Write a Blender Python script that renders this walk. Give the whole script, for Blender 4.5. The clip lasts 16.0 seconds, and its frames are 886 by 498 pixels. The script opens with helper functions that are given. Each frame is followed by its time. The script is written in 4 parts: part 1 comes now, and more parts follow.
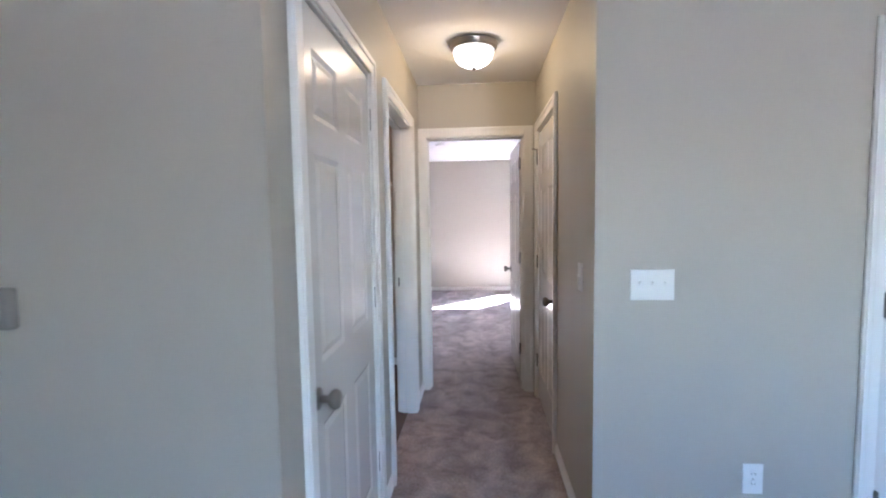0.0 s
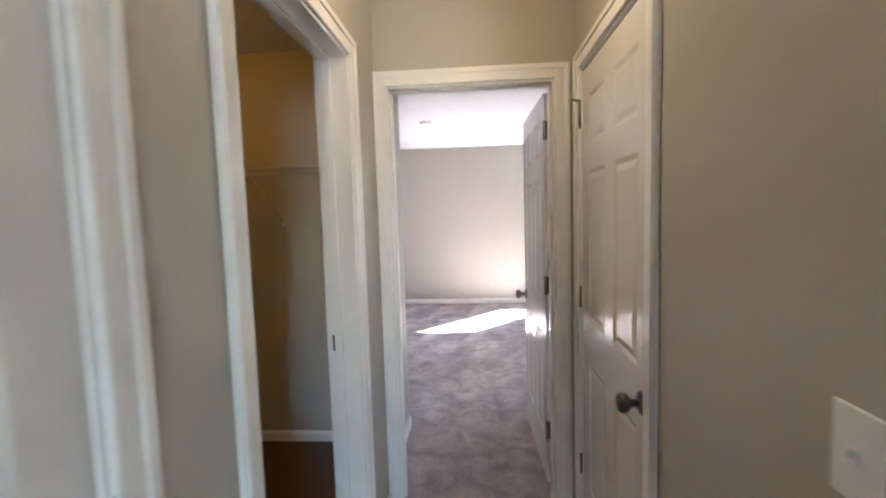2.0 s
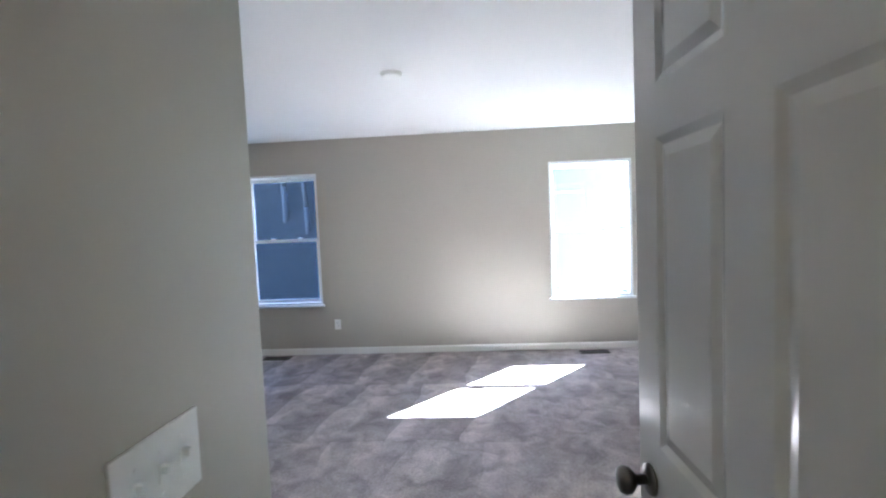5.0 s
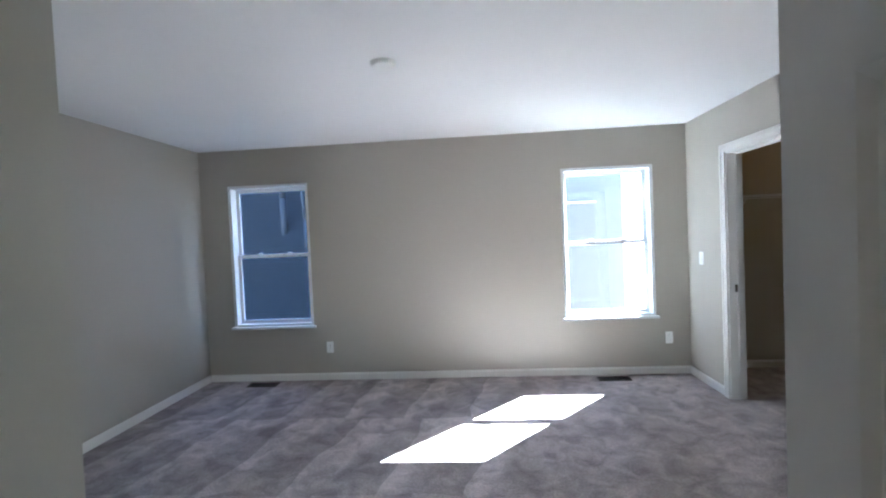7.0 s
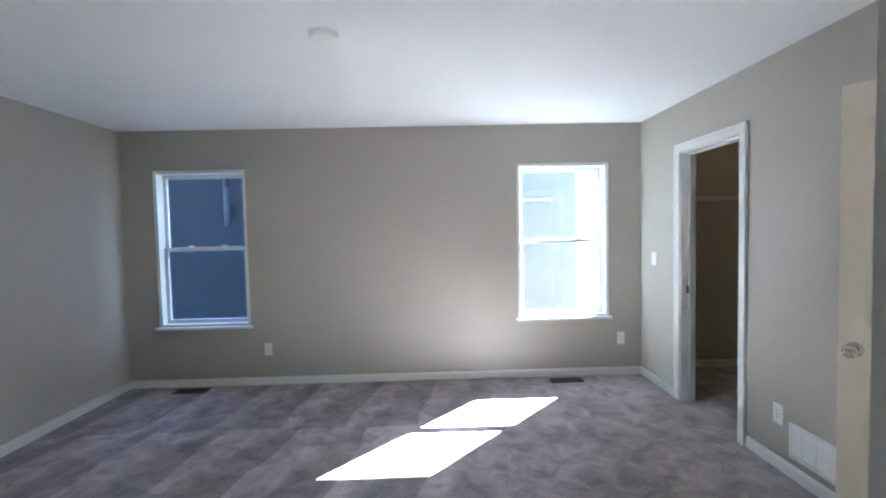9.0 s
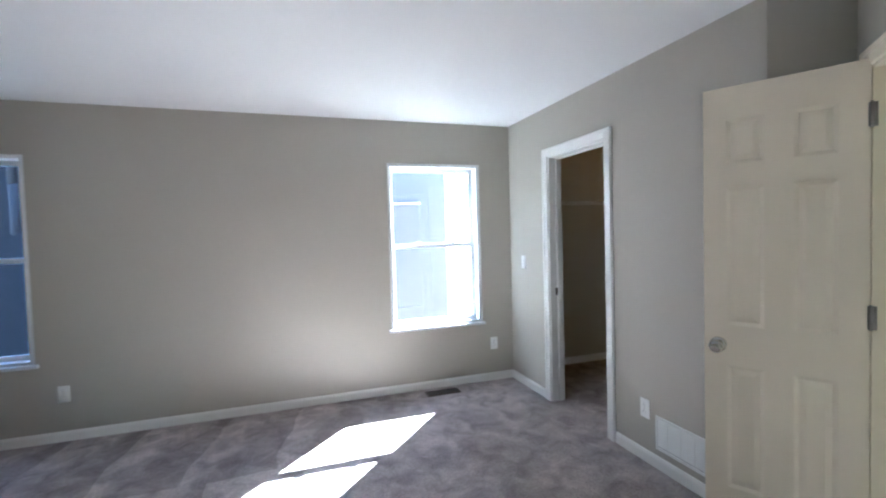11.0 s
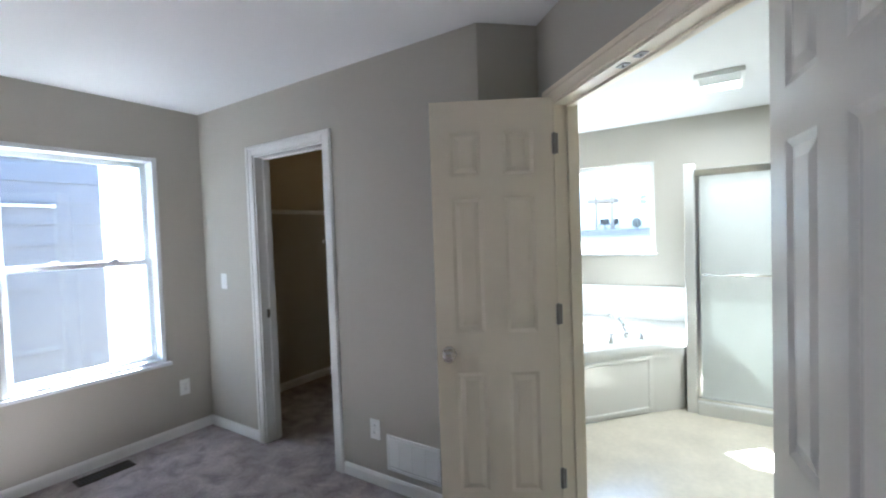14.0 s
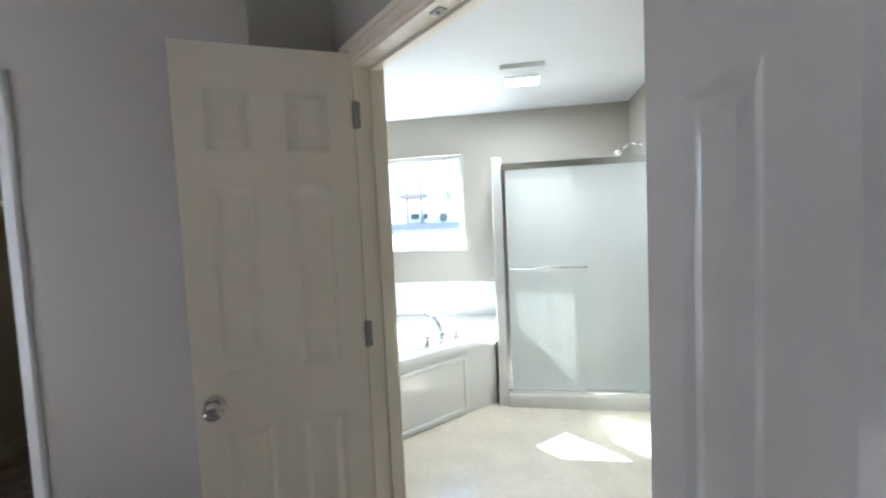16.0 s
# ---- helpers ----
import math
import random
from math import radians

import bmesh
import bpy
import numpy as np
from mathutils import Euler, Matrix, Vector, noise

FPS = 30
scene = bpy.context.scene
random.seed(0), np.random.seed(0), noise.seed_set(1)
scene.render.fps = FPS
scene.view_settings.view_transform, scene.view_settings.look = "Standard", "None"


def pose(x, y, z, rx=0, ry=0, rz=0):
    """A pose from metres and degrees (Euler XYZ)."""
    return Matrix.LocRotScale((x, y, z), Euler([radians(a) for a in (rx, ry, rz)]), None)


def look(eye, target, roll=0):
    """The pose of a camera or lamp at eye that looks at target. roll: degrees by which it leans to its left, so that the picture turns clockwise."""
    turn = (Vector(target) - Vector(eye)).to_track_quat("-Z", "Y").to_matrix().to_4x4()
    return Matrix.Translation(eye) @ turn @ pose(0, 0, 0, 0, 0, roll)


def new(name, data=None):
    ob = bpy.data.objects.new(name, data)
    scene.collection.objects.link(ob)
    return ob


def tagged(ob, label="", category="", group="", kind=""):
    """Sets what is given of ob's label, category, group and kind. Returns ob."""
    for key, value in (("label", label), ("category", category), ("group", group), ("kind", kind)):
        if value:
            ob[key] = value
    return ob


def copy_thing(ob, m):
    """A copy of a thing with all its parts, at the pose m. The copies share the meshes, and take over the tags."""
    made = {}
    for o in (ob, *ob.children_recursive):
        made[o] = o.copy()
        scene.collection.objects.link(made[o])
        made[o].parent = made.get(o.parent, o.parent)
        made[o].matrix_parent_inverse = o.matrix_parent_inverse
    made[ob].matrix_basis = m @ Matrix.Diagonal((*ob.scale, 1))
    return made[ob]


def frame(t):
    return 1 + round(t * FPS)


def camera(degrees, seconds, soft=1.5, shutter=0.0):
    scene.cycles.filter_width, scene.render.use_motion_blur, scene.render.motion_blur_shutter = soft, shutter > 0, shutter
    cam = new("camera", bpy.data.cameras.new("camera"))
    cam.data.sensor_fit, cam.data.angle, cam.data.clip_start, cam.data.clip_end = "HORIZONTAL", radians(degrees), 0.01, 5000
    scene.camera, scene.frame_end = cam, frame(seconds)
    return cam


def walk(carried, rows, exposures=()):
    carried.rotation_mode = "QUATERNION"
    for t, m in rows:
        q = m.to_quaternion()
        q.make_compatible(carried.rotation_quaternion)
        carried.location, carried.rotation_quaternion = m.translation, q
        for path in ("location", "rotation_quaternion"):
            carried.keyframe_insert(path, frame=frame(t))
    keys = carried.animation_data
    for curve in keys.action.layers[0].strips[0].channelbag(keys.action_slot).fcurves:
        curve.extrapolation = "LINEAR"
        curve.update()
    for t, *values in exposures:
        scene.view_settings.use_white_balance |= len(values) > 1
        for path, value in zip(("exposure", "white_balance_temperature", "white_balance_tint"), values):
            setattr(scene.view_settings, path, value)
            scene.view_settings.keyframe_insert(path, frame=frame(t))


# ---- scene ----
cam = camera(89.6, 16.0, soft=2.0, shutter=0.4)
PATH = [
    (0, (0.041, -0.287, 1.414), (-0.12, 1.702, 1.268), -0.9),
    (0.5, (0.064, 0.015, 1.423), (-0.104, 2.002, 1.268), -1.3),
    (1, (0.075, 0.342, 1.423), (-0.099, 2.328, 1.258), -1.5),
    (1.5, (0.05, 0.707, 1.428), (-0.125, 2.692, 1.264), -1.5),
    (2, (0.034, 1.133, 1.446), (-0.119, 3.121, 1.282), -1.7),
    (2.5, (-0.017, 1.542, 1.44), (-0.104, 3.534, 1.287), -1.6),
    (3, (-0.038, 1.934, 1.44), (-0.075, 3.928, 1.292), -1.3),
    (3.5, (-0.03, 2.291, 1.466), (-0.06, 4.285, 1.308), -2.3),
    (4, (-0.021, 2.675, 1.44), (-0.09, 4.669, 1.297), -1.9),
    (4.5, (-0.002, 2.933, 1.447), (-0.124, 4.925, 1.316), -2.2),
    (7, (-0.011, 3.557, 1.459), (-0.166, 5.55, 1.397), -2.5),
    (7.5, (-0.008, 3.597, 1.451), (-0.16, 5.59, 1.384), -1.9),
    (8, (-0.012, 3.645, 1.451), (-0.143, 5.639, 1.378), -1.4),
    (8.5, (-0.003, 3.713, 1.458), (-0.062, 5.711, 1.379), -1.3),
    (9, (0.023, 3.79, 1.458), (0.065, 5.787, 1.369), -1.3),
    (11.5, (0.03, 4.259, 1.429), (0.855, 6.08, 1.362), -2.0),
    (12, (0.066, 4.361, 1.437), (1.089, 6.078, 1.365), -2.4),
    (12.5, (0.09, 4.434, 1.442), (1.301, 6.024, 1.371), -2.6),
    (13, (0.106, 4.484, 1.454), (1.488, 5.929, 1.383), -2.9),
    (13.5, (0.122, 4.515, 1.448), (1.66, 5.793, 1.38), -2.7),
    (14, (0.136, 4.551, 1.442), (1.803, 5.654, 1.376), -2.0),
    (14.5, (0.166, 4.581, 1.448), (1.932, 5.518, 1.378), -1.9),
    (15, (0.277, 4.613, 1.444), (2.129, 5.365, 1.359), -2.3),
    (15.5, (0.441, 4.63, 1.451), (2.36, 5.183, 1.339), -2.6),
    (16, (0.593, 4.677, 1.45), (2.558, 5.027, 1.327), -2.6),
]
walk(cam, [(t, look(eye, target, roll)) for t, eye, target, roll in PATH],
     exposures=[(0.0, 6.35, 5380, 17), (1.5, 6.35, 5600, 13), (2.5, 6.35, 5580, 8), (3.2, 6.4, 5380, 5), (4.0, 6.15, 5230, 4), (4.7, 5.95, 5150, 3), (7.0, 5.4, 5150, 2), (9.0, 5.36, 5150, 2), (12.5, 5.12, 5200, 3), (14.0, 4.82, 5250, 4), (16.0, 4.65, 5280, 6)])


# ---- world, sun, large lights ----
SUN = Vector((0.84, 0.916, 1.0)).normalized()
world = bpy.data.worlds.new("world")
scene.world = world
world.use_nodes = True
wn = world.node_tree
sky = wn.nodes.new("ShaderNodeTexSky")
sky.sky_type, sky.sun_disc = "NISHITA", False
sky.sun_elevation, sky.sun_rotation = math.asin(SUN.z), math.atan2(SUN.x, SUN.y)
wn.links.new(sky.outputs[0], wn.nodes["Background"].inputs[0])
wn.nodes["Background"].inputs[1].default_value = 0.15


def lamp(name, kind, power, colour, m, **more):
    data = bpy.data.lights.new(name, kind)
    data.energy, data.color = power, colour
    for k in more:
        if k == "size":
            data.size = more[k]
        if k == "size_y":
            data.shape, data.size_y = "RECTANGLE", more[k]
        if k == "angle":
            data.angle = more[k]
        if k == "radius":
            data.shadow_soft_size = more[k]
    ob = new(name, data)
    ob.matrix_world = m
    return ob


lamp("sun", "SUN", 5.0, (1, 0.95, 0.88), look(SUN * 20, (0, 0, 0)), angle=radians(0.53))
lamp("hall_bulb", "POINT", 0.085, (1.0, 0.62, 0.22), pose(0.02, 2.41, 2.335), radius=0.05)
lamp("bath_fan_bulb", "AREA", 0.95, (1.0, 0.95, 0.86), look((3.815, 4.64, 2.385), (3.815, 4.64, 0)), size=0.16, size_y=0.2)
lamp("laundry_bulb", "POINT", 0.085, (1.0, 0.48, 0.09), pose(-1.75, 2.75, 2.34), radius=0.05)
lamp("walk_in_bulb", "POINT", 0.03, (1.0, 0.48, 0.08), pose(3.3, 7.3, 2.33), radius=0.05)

# ---- materials ----


def mat(name, colour, rough=0.6, metal=0.0, var=0.06, scale=3.0, fine=120.0, bump=0.05, dist=0.002, spec=0.5, coat=0.0):
    """Painted or moulded surface: two scales of colour variation and a fine relief."""
    m = bpy.data.materials.new(name)
    m.use_nodes = True
    t = m.node_tree
    b = t.nodes["Principled BSDF"]
    b.inputs["Roughness"].default_value, b.inputs["Metallic"].default_value = rough, metal
    b.inputs["Specular IOR Level"].default_value = spec
    b.inputs["Coat Weight"].default_value = coat
    co = t.nodes.new("ShaderNodeTexCoord")
    n1, n2 = t.nodes.new("ShaderNodeTexNoise"), t.nodes.new("ShaderNodeTexNoise")
    n1.inputs["Scale"].default_value, n1.inputs["Detail"].default_value = scale, 4
    n2.inputs["Scale"].default_value, n2.inputs["Detail"].default_value = fine, 3
    mix = t.nodes.new("ShaderNodeMix")
    mix.data_type = "RGBA"
    mix.inputs["A"].default_value = (*[max(c * (1 - var), 0) for c in colour], 1)
    mix.inputs["B"].default_value = (*[min(c * (1 + var), 1) for c in colour], 1)
    add = t.nodes.new("ShaderNodeMath")
    add.operation = "MULTIPLY_ADD"
    add.inputs[1].default_value, add.inputs[2].default_value = 0.35, 0.0
    sum_ = t.nodes.new("ShaderNodeMath")
    sum_.operation = "MULTIPLY_ADD"
    sum_.inputs[1].default_value = 0.65
    for n in (n1, n2):
        t.links.new(co.outputs["Object"], n.inputs["Vector"])
    t.links.new(n2.outputs["Fac"], add.inputs[0])
    t.links.new(n1.outputs["Fac"], sum_.inputs[0])
    t.links.new(add.outputs[0], sum_.inputs[2])
    t.links.new(sum_.outputs[0], mix.inputs["Factor"])
    t.links.new(mix.outputs["Result"], b.inputs["Base Color"])
    if bump:
        bp = t.nodes.new("ShaderNodeBump")
        bp.inputs["Strength"].default_value, bp.inputs["Distance"].default_value = bump, dist
        t.links.new(n2.outputs["Fac"], bp.inputs["Height"])
        t.links.new(bp.outputs[0], b.inputs["Normal"])
    return m


def carpet_mat():
    """Cut-pile carpet: mottled by footfall, with the slanted strokes of a vacuum cleaner and a rough pile."""
    m = bpy.data.materials.new("carpet_pile")
    m.use_nodes = True
    t = m.node_tree
    b = t.nodes["Principled BSDF"]
    b.inputs["Roughness"].default_value, b.inputs["Specular IOR Level"].default_value = 1.0, 0.1
    b.inputs["Sheen Weight"].default_value, b.inputs["Sheen Roughness"].default_value = 0.2, 0.5
    co = t.nodes.new("ShaderNodeTexCoord")

    def noise_node(scale, detail, stretch=(1, 1, 1), turn=0, dis=0.0):
        mp, n = t.nodes.new("ShaderNodeMapping"), t.nodes.new("ShaderNodeTexNoise")
        mp.inputs["Scale"].default_value, mp.inputs["Rotation"].default_value = stretch, (0, 0, radians(turn))
        n.inputs["Scale"].default_value, n.inputs["Detail"].default_value, n.inputs["Distortion"].default_value = scale, detail, dis
        t.links.new(co.outputs["Object"], mp.inputs[0])
        t.links.new(mp.outputs[0], n.inputs["Vector"])
        return n.outputs["Fac"]

    def ramp(src, lo, hi, a, c):
        r = t.nodes.new("ShaderNodeMapRange")
        r.inputs["From Min"].default_value, r.inputs["From Max"].default_value = lo, hi
        r.inputs["To Min"].default_value, r.inputs["To Max"].default_value = a, c
        t.links.new(src, r.inputs["Value"])
        return r.outputs[0]

    def mul(a, c):
        k = t.nodes.new("ShaderNodeMath")
        k.operation = "MULTIPLY"
        t.links.new(a, k.inputs[0])
        t.links.new(c, k.inputs[1])
        return k.outputs[0]

    patches = ramp(noise_node(7.0, 5, dis=0.8), 0.32, 0.68, 0.7, 1.28)
    large = ramp(noise_node(1.6, 3), 0.35, 0.65, 0.9, 1.1)
    strokes = ramp(noise_node(3.0, 1, (1.8, 0.22, 1), 24), 0.44, 0.56, 0.94, 1.05)
    # vacuum strokes: rows of slanting wedges over the far half of the bedroom
    sep = t.nodes.new("ShaderNodeSeparateXYZ")
    t.links.new(co.outputs["Object"], sep.inputs[0])

    def calc(op, a, c=0.0, e=0.0):
        k = t.nodes.new("ShaderNodeMath")
        k.operation = op
        for s_, v_ in zip(k.inputs, (a, c, e)):
            if isinstance(v_, (int, float)):
                s_.default_value = v_
            else:
                t.links.new(v_, s_)
        return k.outputs[0]

    wob = noise_node(1.3, 2)
    v_row = calc("FRACT", calc("MULTIPLY_ADD", sep.outputs["Y"], 1 / 1.05, calc("MULTIPLY_ADD", wob, 0.12, -6.74)))
    u_row = calc("FRACT", calc("ADD", calc("MULTIPLY_ADD", sep.outputs["X"], 1 / 0.52, calc("MULTIPLY", wob, 0.5)), calc("MULTIPLY", v_row, -0.35)))
    wedge = ramp(calc("SUBTRACT", u_row, calc("MULTIPLY_ADD", v_row, 0.62, 0.16)), -0.12, 0.12, 1.2, 0.82)
    zone = calc("MULTIPLY", ramp(sep.outputs["X"], 0.1, 0.7, 1, 0), ramp(sep.outputs["Y"], 5.0, 6.2, 0, 1))
    keep = calc("ADD", calc("MULTIPLY", wedge, zone), calc("SUBTRACT", 1.0, zone))
    strokes = mul(strokes, keep)
    pile = noise_node(260.0, 3)
    tuft = noise_node(75.0, 3)
    grain = mul(ramp(pile, 0.3, 0.7, 0.8, 1.2), ramp(tuft, 0.3, 0.7, 0.82, 1.18))
    fac = mul(mul(mul(patches, large), strokes), grain)
    sc = t.nodes.new("ShaderNodeVectorMath")
    sc.operation = "SCALE"
    sc.inputs[0].default_value = CARPET
    t.links.new(fac, sc.inputs["Scale"])
    t.links.new(sc.outputs[0], b.inputs["Base Color"])
    bp = t.nodes.new("ShaderNodeBump")
    bp.inputs["Strength"].default_value, bp.inputs["Distance"].default_value = 0.6, 0.008
    s2 = t.nodes.new("ShaderNodeMath")
    t.links.new(tuft, s2.inputs[0])
    t.links.new(pile, s2.inputs[1])
    t.links.new(s2.outputs[0], bp.inputs["Height"])
    t.links.new(bp.outputs[0], b.inputs["Normal"])
    return m


def glass_mat(name, gloss=0.06, tint=(1, 1, 1)):
    m = bpy.data.materials.new(name)
    m.use_nodes = True
    t = m.node_tree
    t.nodes.remove(t.nodes["Principled BSDF"])
    tr, gl, mx = (t.nodes.new(k) for k in ("ShaderNodeBsdfTransparent", "ShaderNodeBsdfGlossy", "ShaderNodeMixShader"))
    tr.inputs[0].default_value = (*tint, 1)
    gl.inputs["Roughness"].default_value = 0.02
    mx.inputs[0].default_value = gloss
    t.links.new(tr.outputs[0], mx.inputs[1])
    t.links.new(gl.outputs[0], mx.inputs[2])
    t.links.new(mx.outputs[0], t.nodes["Material Output"].inputs[0])
    return m


def frosted_mat():
    """Obscure shower glass: light passes, shapes do not."""
    m = bpy.data.materials.new("obscure_glass")
    m.use_nodes = True
    t = m.node_tree
    b = t.nodes["Principled BSDF"]
    b.inputs["Base Color"].default_value = (0.94, 0.955, 0.935, 1)
    b.inputs["Transmission Weight"].default_value = 0.85
    b.inputs["Roughness"].default_value, b.inputs["IOR"].default_value = 0.55, 1.2
    n, bp = t.nodes.new("ShaderNodeTexNoise"), t.nodes.new("ShaderNodeBump")
    n.inputs["Scale"].default_value = 90
    bp.inputs["Strength"].default_value, bp.inputs["Distance"].default_value = 0.3, 0.003
    t.links.new(n.outputs["Fac"], bp.inputs["Height"])
    t.links.new(bp.outputs[0], b.inputs["Normal"])
    return m


def glow_mat(name, colour, strength):
    m = bpy.data.materials.new(name)
    m.use_nodes = True
    b = m.node_tree.nodes["Principled BSDF"]
    b.inputs["Base Color"].default_value = (*colour, 1)
    b.inputs["Emission Color"].default_value = (*colour, 1)
    b.inputs["Emission Strength"].default_value = strength
    b.inputs["Roughness"].default_value = 0.3
    return m


CARPET = (0.385, 0.332, 0.325)
WALL = mat("wall_paint", (0.466, 0.438, 0.376), 0.5, var=0.025, scale=1.5, fine=160, bump=0.12, dist=0.001)
CEIL = mat("ceiling_paint", (0.85, 0.85, 0.85), 0.85, var=0.03, scale=2.0, fine=90, bump=0.25, dist=0.002)
TRIM = mat("white_trim_paint", (0.82, 0.81, 0.78), 0.32, var=0.03, scale=4, fine=60, bump=0.04, dist=0.001)
DOOR = mat("white_door_paint", (0.74, 0.72, 0.68), 0.22, var=0.03, scale=3, fine=70, bump=0.06, dist=0.001)
CREAM = mat("cream_door_paint", (0.9, 0.81, 0.66), 0.32, var=0.03, scale=3, fine=70, bump=0.06, dist=0.001)
PLATE = mat("white_plastic", (0.86, 0.86, 0.84), 0.35, var=0.02, bump=0.0)
SLOT = mat("dark_slot", (0.03, 0.03, 0.03), 0.6, bump=0.0)
STEEL = mat("brushed_nickel", (0.3, 0.28, 0.26), 0.28, 1.0, var=0.08, fine=300, bump=0.05, dist=0.0005)
NICKEL = mat("polished_nickel", (0.62, 0.58, 0.53), 0.16, 1.0, var=0.05, fine=300, bump=0.02, dist=0.0005)
CHROME = mat("chrome", (0.82, 0.83, 0.84), 0.12, 1.0, var=0.02, bump=0.0)
PEWTER = mat("dark_pewter", (0.16, 0.145, 0.13), 0.3, 1.0, var=0.1, fine=200, bump=0.04, dist=0.0005)
VINYL = mat("white_vinyl", (0.8, 0.81, 0.82), 0.4, var=0.02, bump=0.0)
ACRYLIC = mat("white_acrylic", (0.79, 0.79, 0.77), 0.18, var=0.02, scale=2, bump=0.0)
WIRE = mat("white_coated_wire", (0.78, 0.77, 0.74), 0.4, var=0.03, bump=0.0)
BATHFLOOR = mat("cream_sheet_vinyl", (0.75, 0.685, 0.56), 0.22, var=0.28, scale=4, fine=30, bump=0.05, dist=0.001)
LAUNDRYFLOOR = mat("brown_vinyl_floor", (0.1, 0.06, 0.04), 0.45, var=0.35, scale=6, fine=50, bump=0.08, dist=0.001)
BROWN = mat("brown_register_paint", (0.055, 0.042, 0.036), 0.45, 0.3, var=0.1, bump=0.0)
BRASS = mat("brass_valve", (0.45, 0.26, 0.1), 0.35, 1.0, bump=0.0)
# grey tint in both window glasses darkens the bright view outdoors
GLASS = glass_mat("window_glass", 0.05, (0.52, 0.54, 0.57))
DIMMED_GLASS = glass_mat("dimmed_bath_glass", 0.04, (0.64, 0.65, 0.65))
# tint of the assumed return pane passes about a quarter of the sun
SCREEN = glass_mat("sun_dimming_pane_glass", 0.08, (0.25, 0.265, 0.25))
FROST = frosted_mat()
CARPETM = carpet_mat()
BOWL = glow_mat("lit_glass_bowl", (1.0, 0.88, 0.68), 0.12)
FANLENS = glow_mat("lit_fan_lens", (1.0, 0.98, 0.95), 0.2)
GRASS = mat("dry_grass", (0.48, 0.43, 0.33), 0.95, var=0.35, scale=0.6, fine=6, bump=0.6, dist=0.05)
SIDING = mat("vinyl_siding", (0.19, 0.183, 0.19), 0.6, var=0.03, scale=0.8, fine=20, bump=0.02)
WHITESIDE = mat("white_siding", (0.86, 0.8, 0.72), 0.6, var=0.03, scale=0.8, fine=20, bump=0.02)
ROOF = mat("grey_shingle", (0.14, 0.14, 0.15), 0.9, var=0.3, scale=4, fine=25, bump=0.3, dist=0.01)
BARK = mat("bark", (0.045, 0.043, 0.05), 0.95, var=0.35, scale=4, fine=30, bump=0.6, dist=0.02)
TWIG = mat("bare_twigs", (0.045, 0.043, 0.05), 0.95, var=0.3, scale=3, bump=0.0)
# BANK is near-black: the deep shade of the woods is in its colour
BANK = mat("shade_dark_leaf_litter", (0.0095, 0.0092, 0.0125), 0.95, var=0.75, scale=0.7, fine=5, bump=0.5, dist=0.05)
DARKGLASS = mat("dark_window_glass", (0.1, 0.09, 0.085), 0.5, var=0.1, bump=0.0)

# ---- mesh helpers ----


def bm_box(bm, x0, y0, z0, x1, y1, z1, bevel=0.0):
    vs = [bm.verts.new(p) for p in ((x0, y0, z0), (x1, y0, z0), (x1, y1, z0), (x0, y1, z0), (x0, y0, z1), (x1, y0, z1), (x1, y1, z1), (x0, y1, z1))]
    fs = [bm.faces.new([vs[i] for i in f]) for f in ((0, 3, 2, 1), (4, 5, 6, 7), (0, 1, 5, 4), (1, 2, 6, 5), (2, 3, 7, 6), (3, 0, 4, 7))]
    if bevel:
        es = list({e for f in fs for e in f.edges})
        bmesh.ops.bevel(bm, geom=es, offset=bevel, segments=2, affect="EDGES", profile=0.5)
    return bm


def box(*a, bevel=0.0):
    return bm_box(bmesh.new(), *a, bevel=bevel)


def lathe(profile, n=32, m=Matrix()):
    """A turned body round z from (radius, height) pairs."""
    bm = bmesh.new()
    rings = []
    for r, z in profile:
        rings.append([bm.verts.new(m @ Vector((max(r, 1e-4) * math.cos(2 * math.pi * i / n), max(r, 1e-4) * math.sin(2 * math.pi * i / n), z))) for i in range(n)])
    for a, b in zip(rings, rings[1:]):
        for i in range(n):
            bm.faces.new((a[i], a[(i + 1) % n], b[(i + 1) % n], b[i]))
    bm.faces.new(rings[0][::-1])
    bm.faces.new(rings[-1])
    for f in bm.faces:
        f.smooth = True
    return bm


def rod(bm, p, q, r, n=8, r2=None):
    p, q = Vector(p), Vector(q)
    m = Matrix.Translation(p) @ (q - p).to_track_quat("Z", "Y").to_matrix().to_4x4()
    length = (q - p).length
    ends = []
    for z, rr in ((0, r), (length, r if r2 is None else r2)):
        ends.append([bm.verts.new(m @ Vector((rr * math.cos(2 * math.pi * i / n), rr * math.sin(2 * math.pi * i / n), z))) for i in range(n)])
    for i in range(n):
        f = bm.faces.new((ends[0][i], ends[0][(i + 1) % n], ends[1][(i + 1) % n], ends[1][i]))
        f.smooth = True
    bm.faces.new(ends[0][::-1])
    bm.faces.new(ends[1])
    return bm


def prism(points, z0, z1, bm=None):
    bm = bm or bmesh.new()
    lo, hi = [bm.verts.new((x, y, z0)) for x, y in points], [bm.verts.new((x, y, z1)) for x, y in points]
    n = len(points)
    bm.faces.new(lo[::-1])
    bm.faces.new(hi)
    for i in range(n):
        bm.faces.new((lo[i], lo[(i + 1) % n], hi[(i + 1) % n], hi[i]))
    return bm


def mesh_of(name, bm, material):
    bmesh.ops.recalc_face_normals(bm, faces=bm.faces)
    me = bpy.data.meshes.new(name)
    bm.to_mesh(me)
    bm.free()
    me.materials.append(material)
    return me


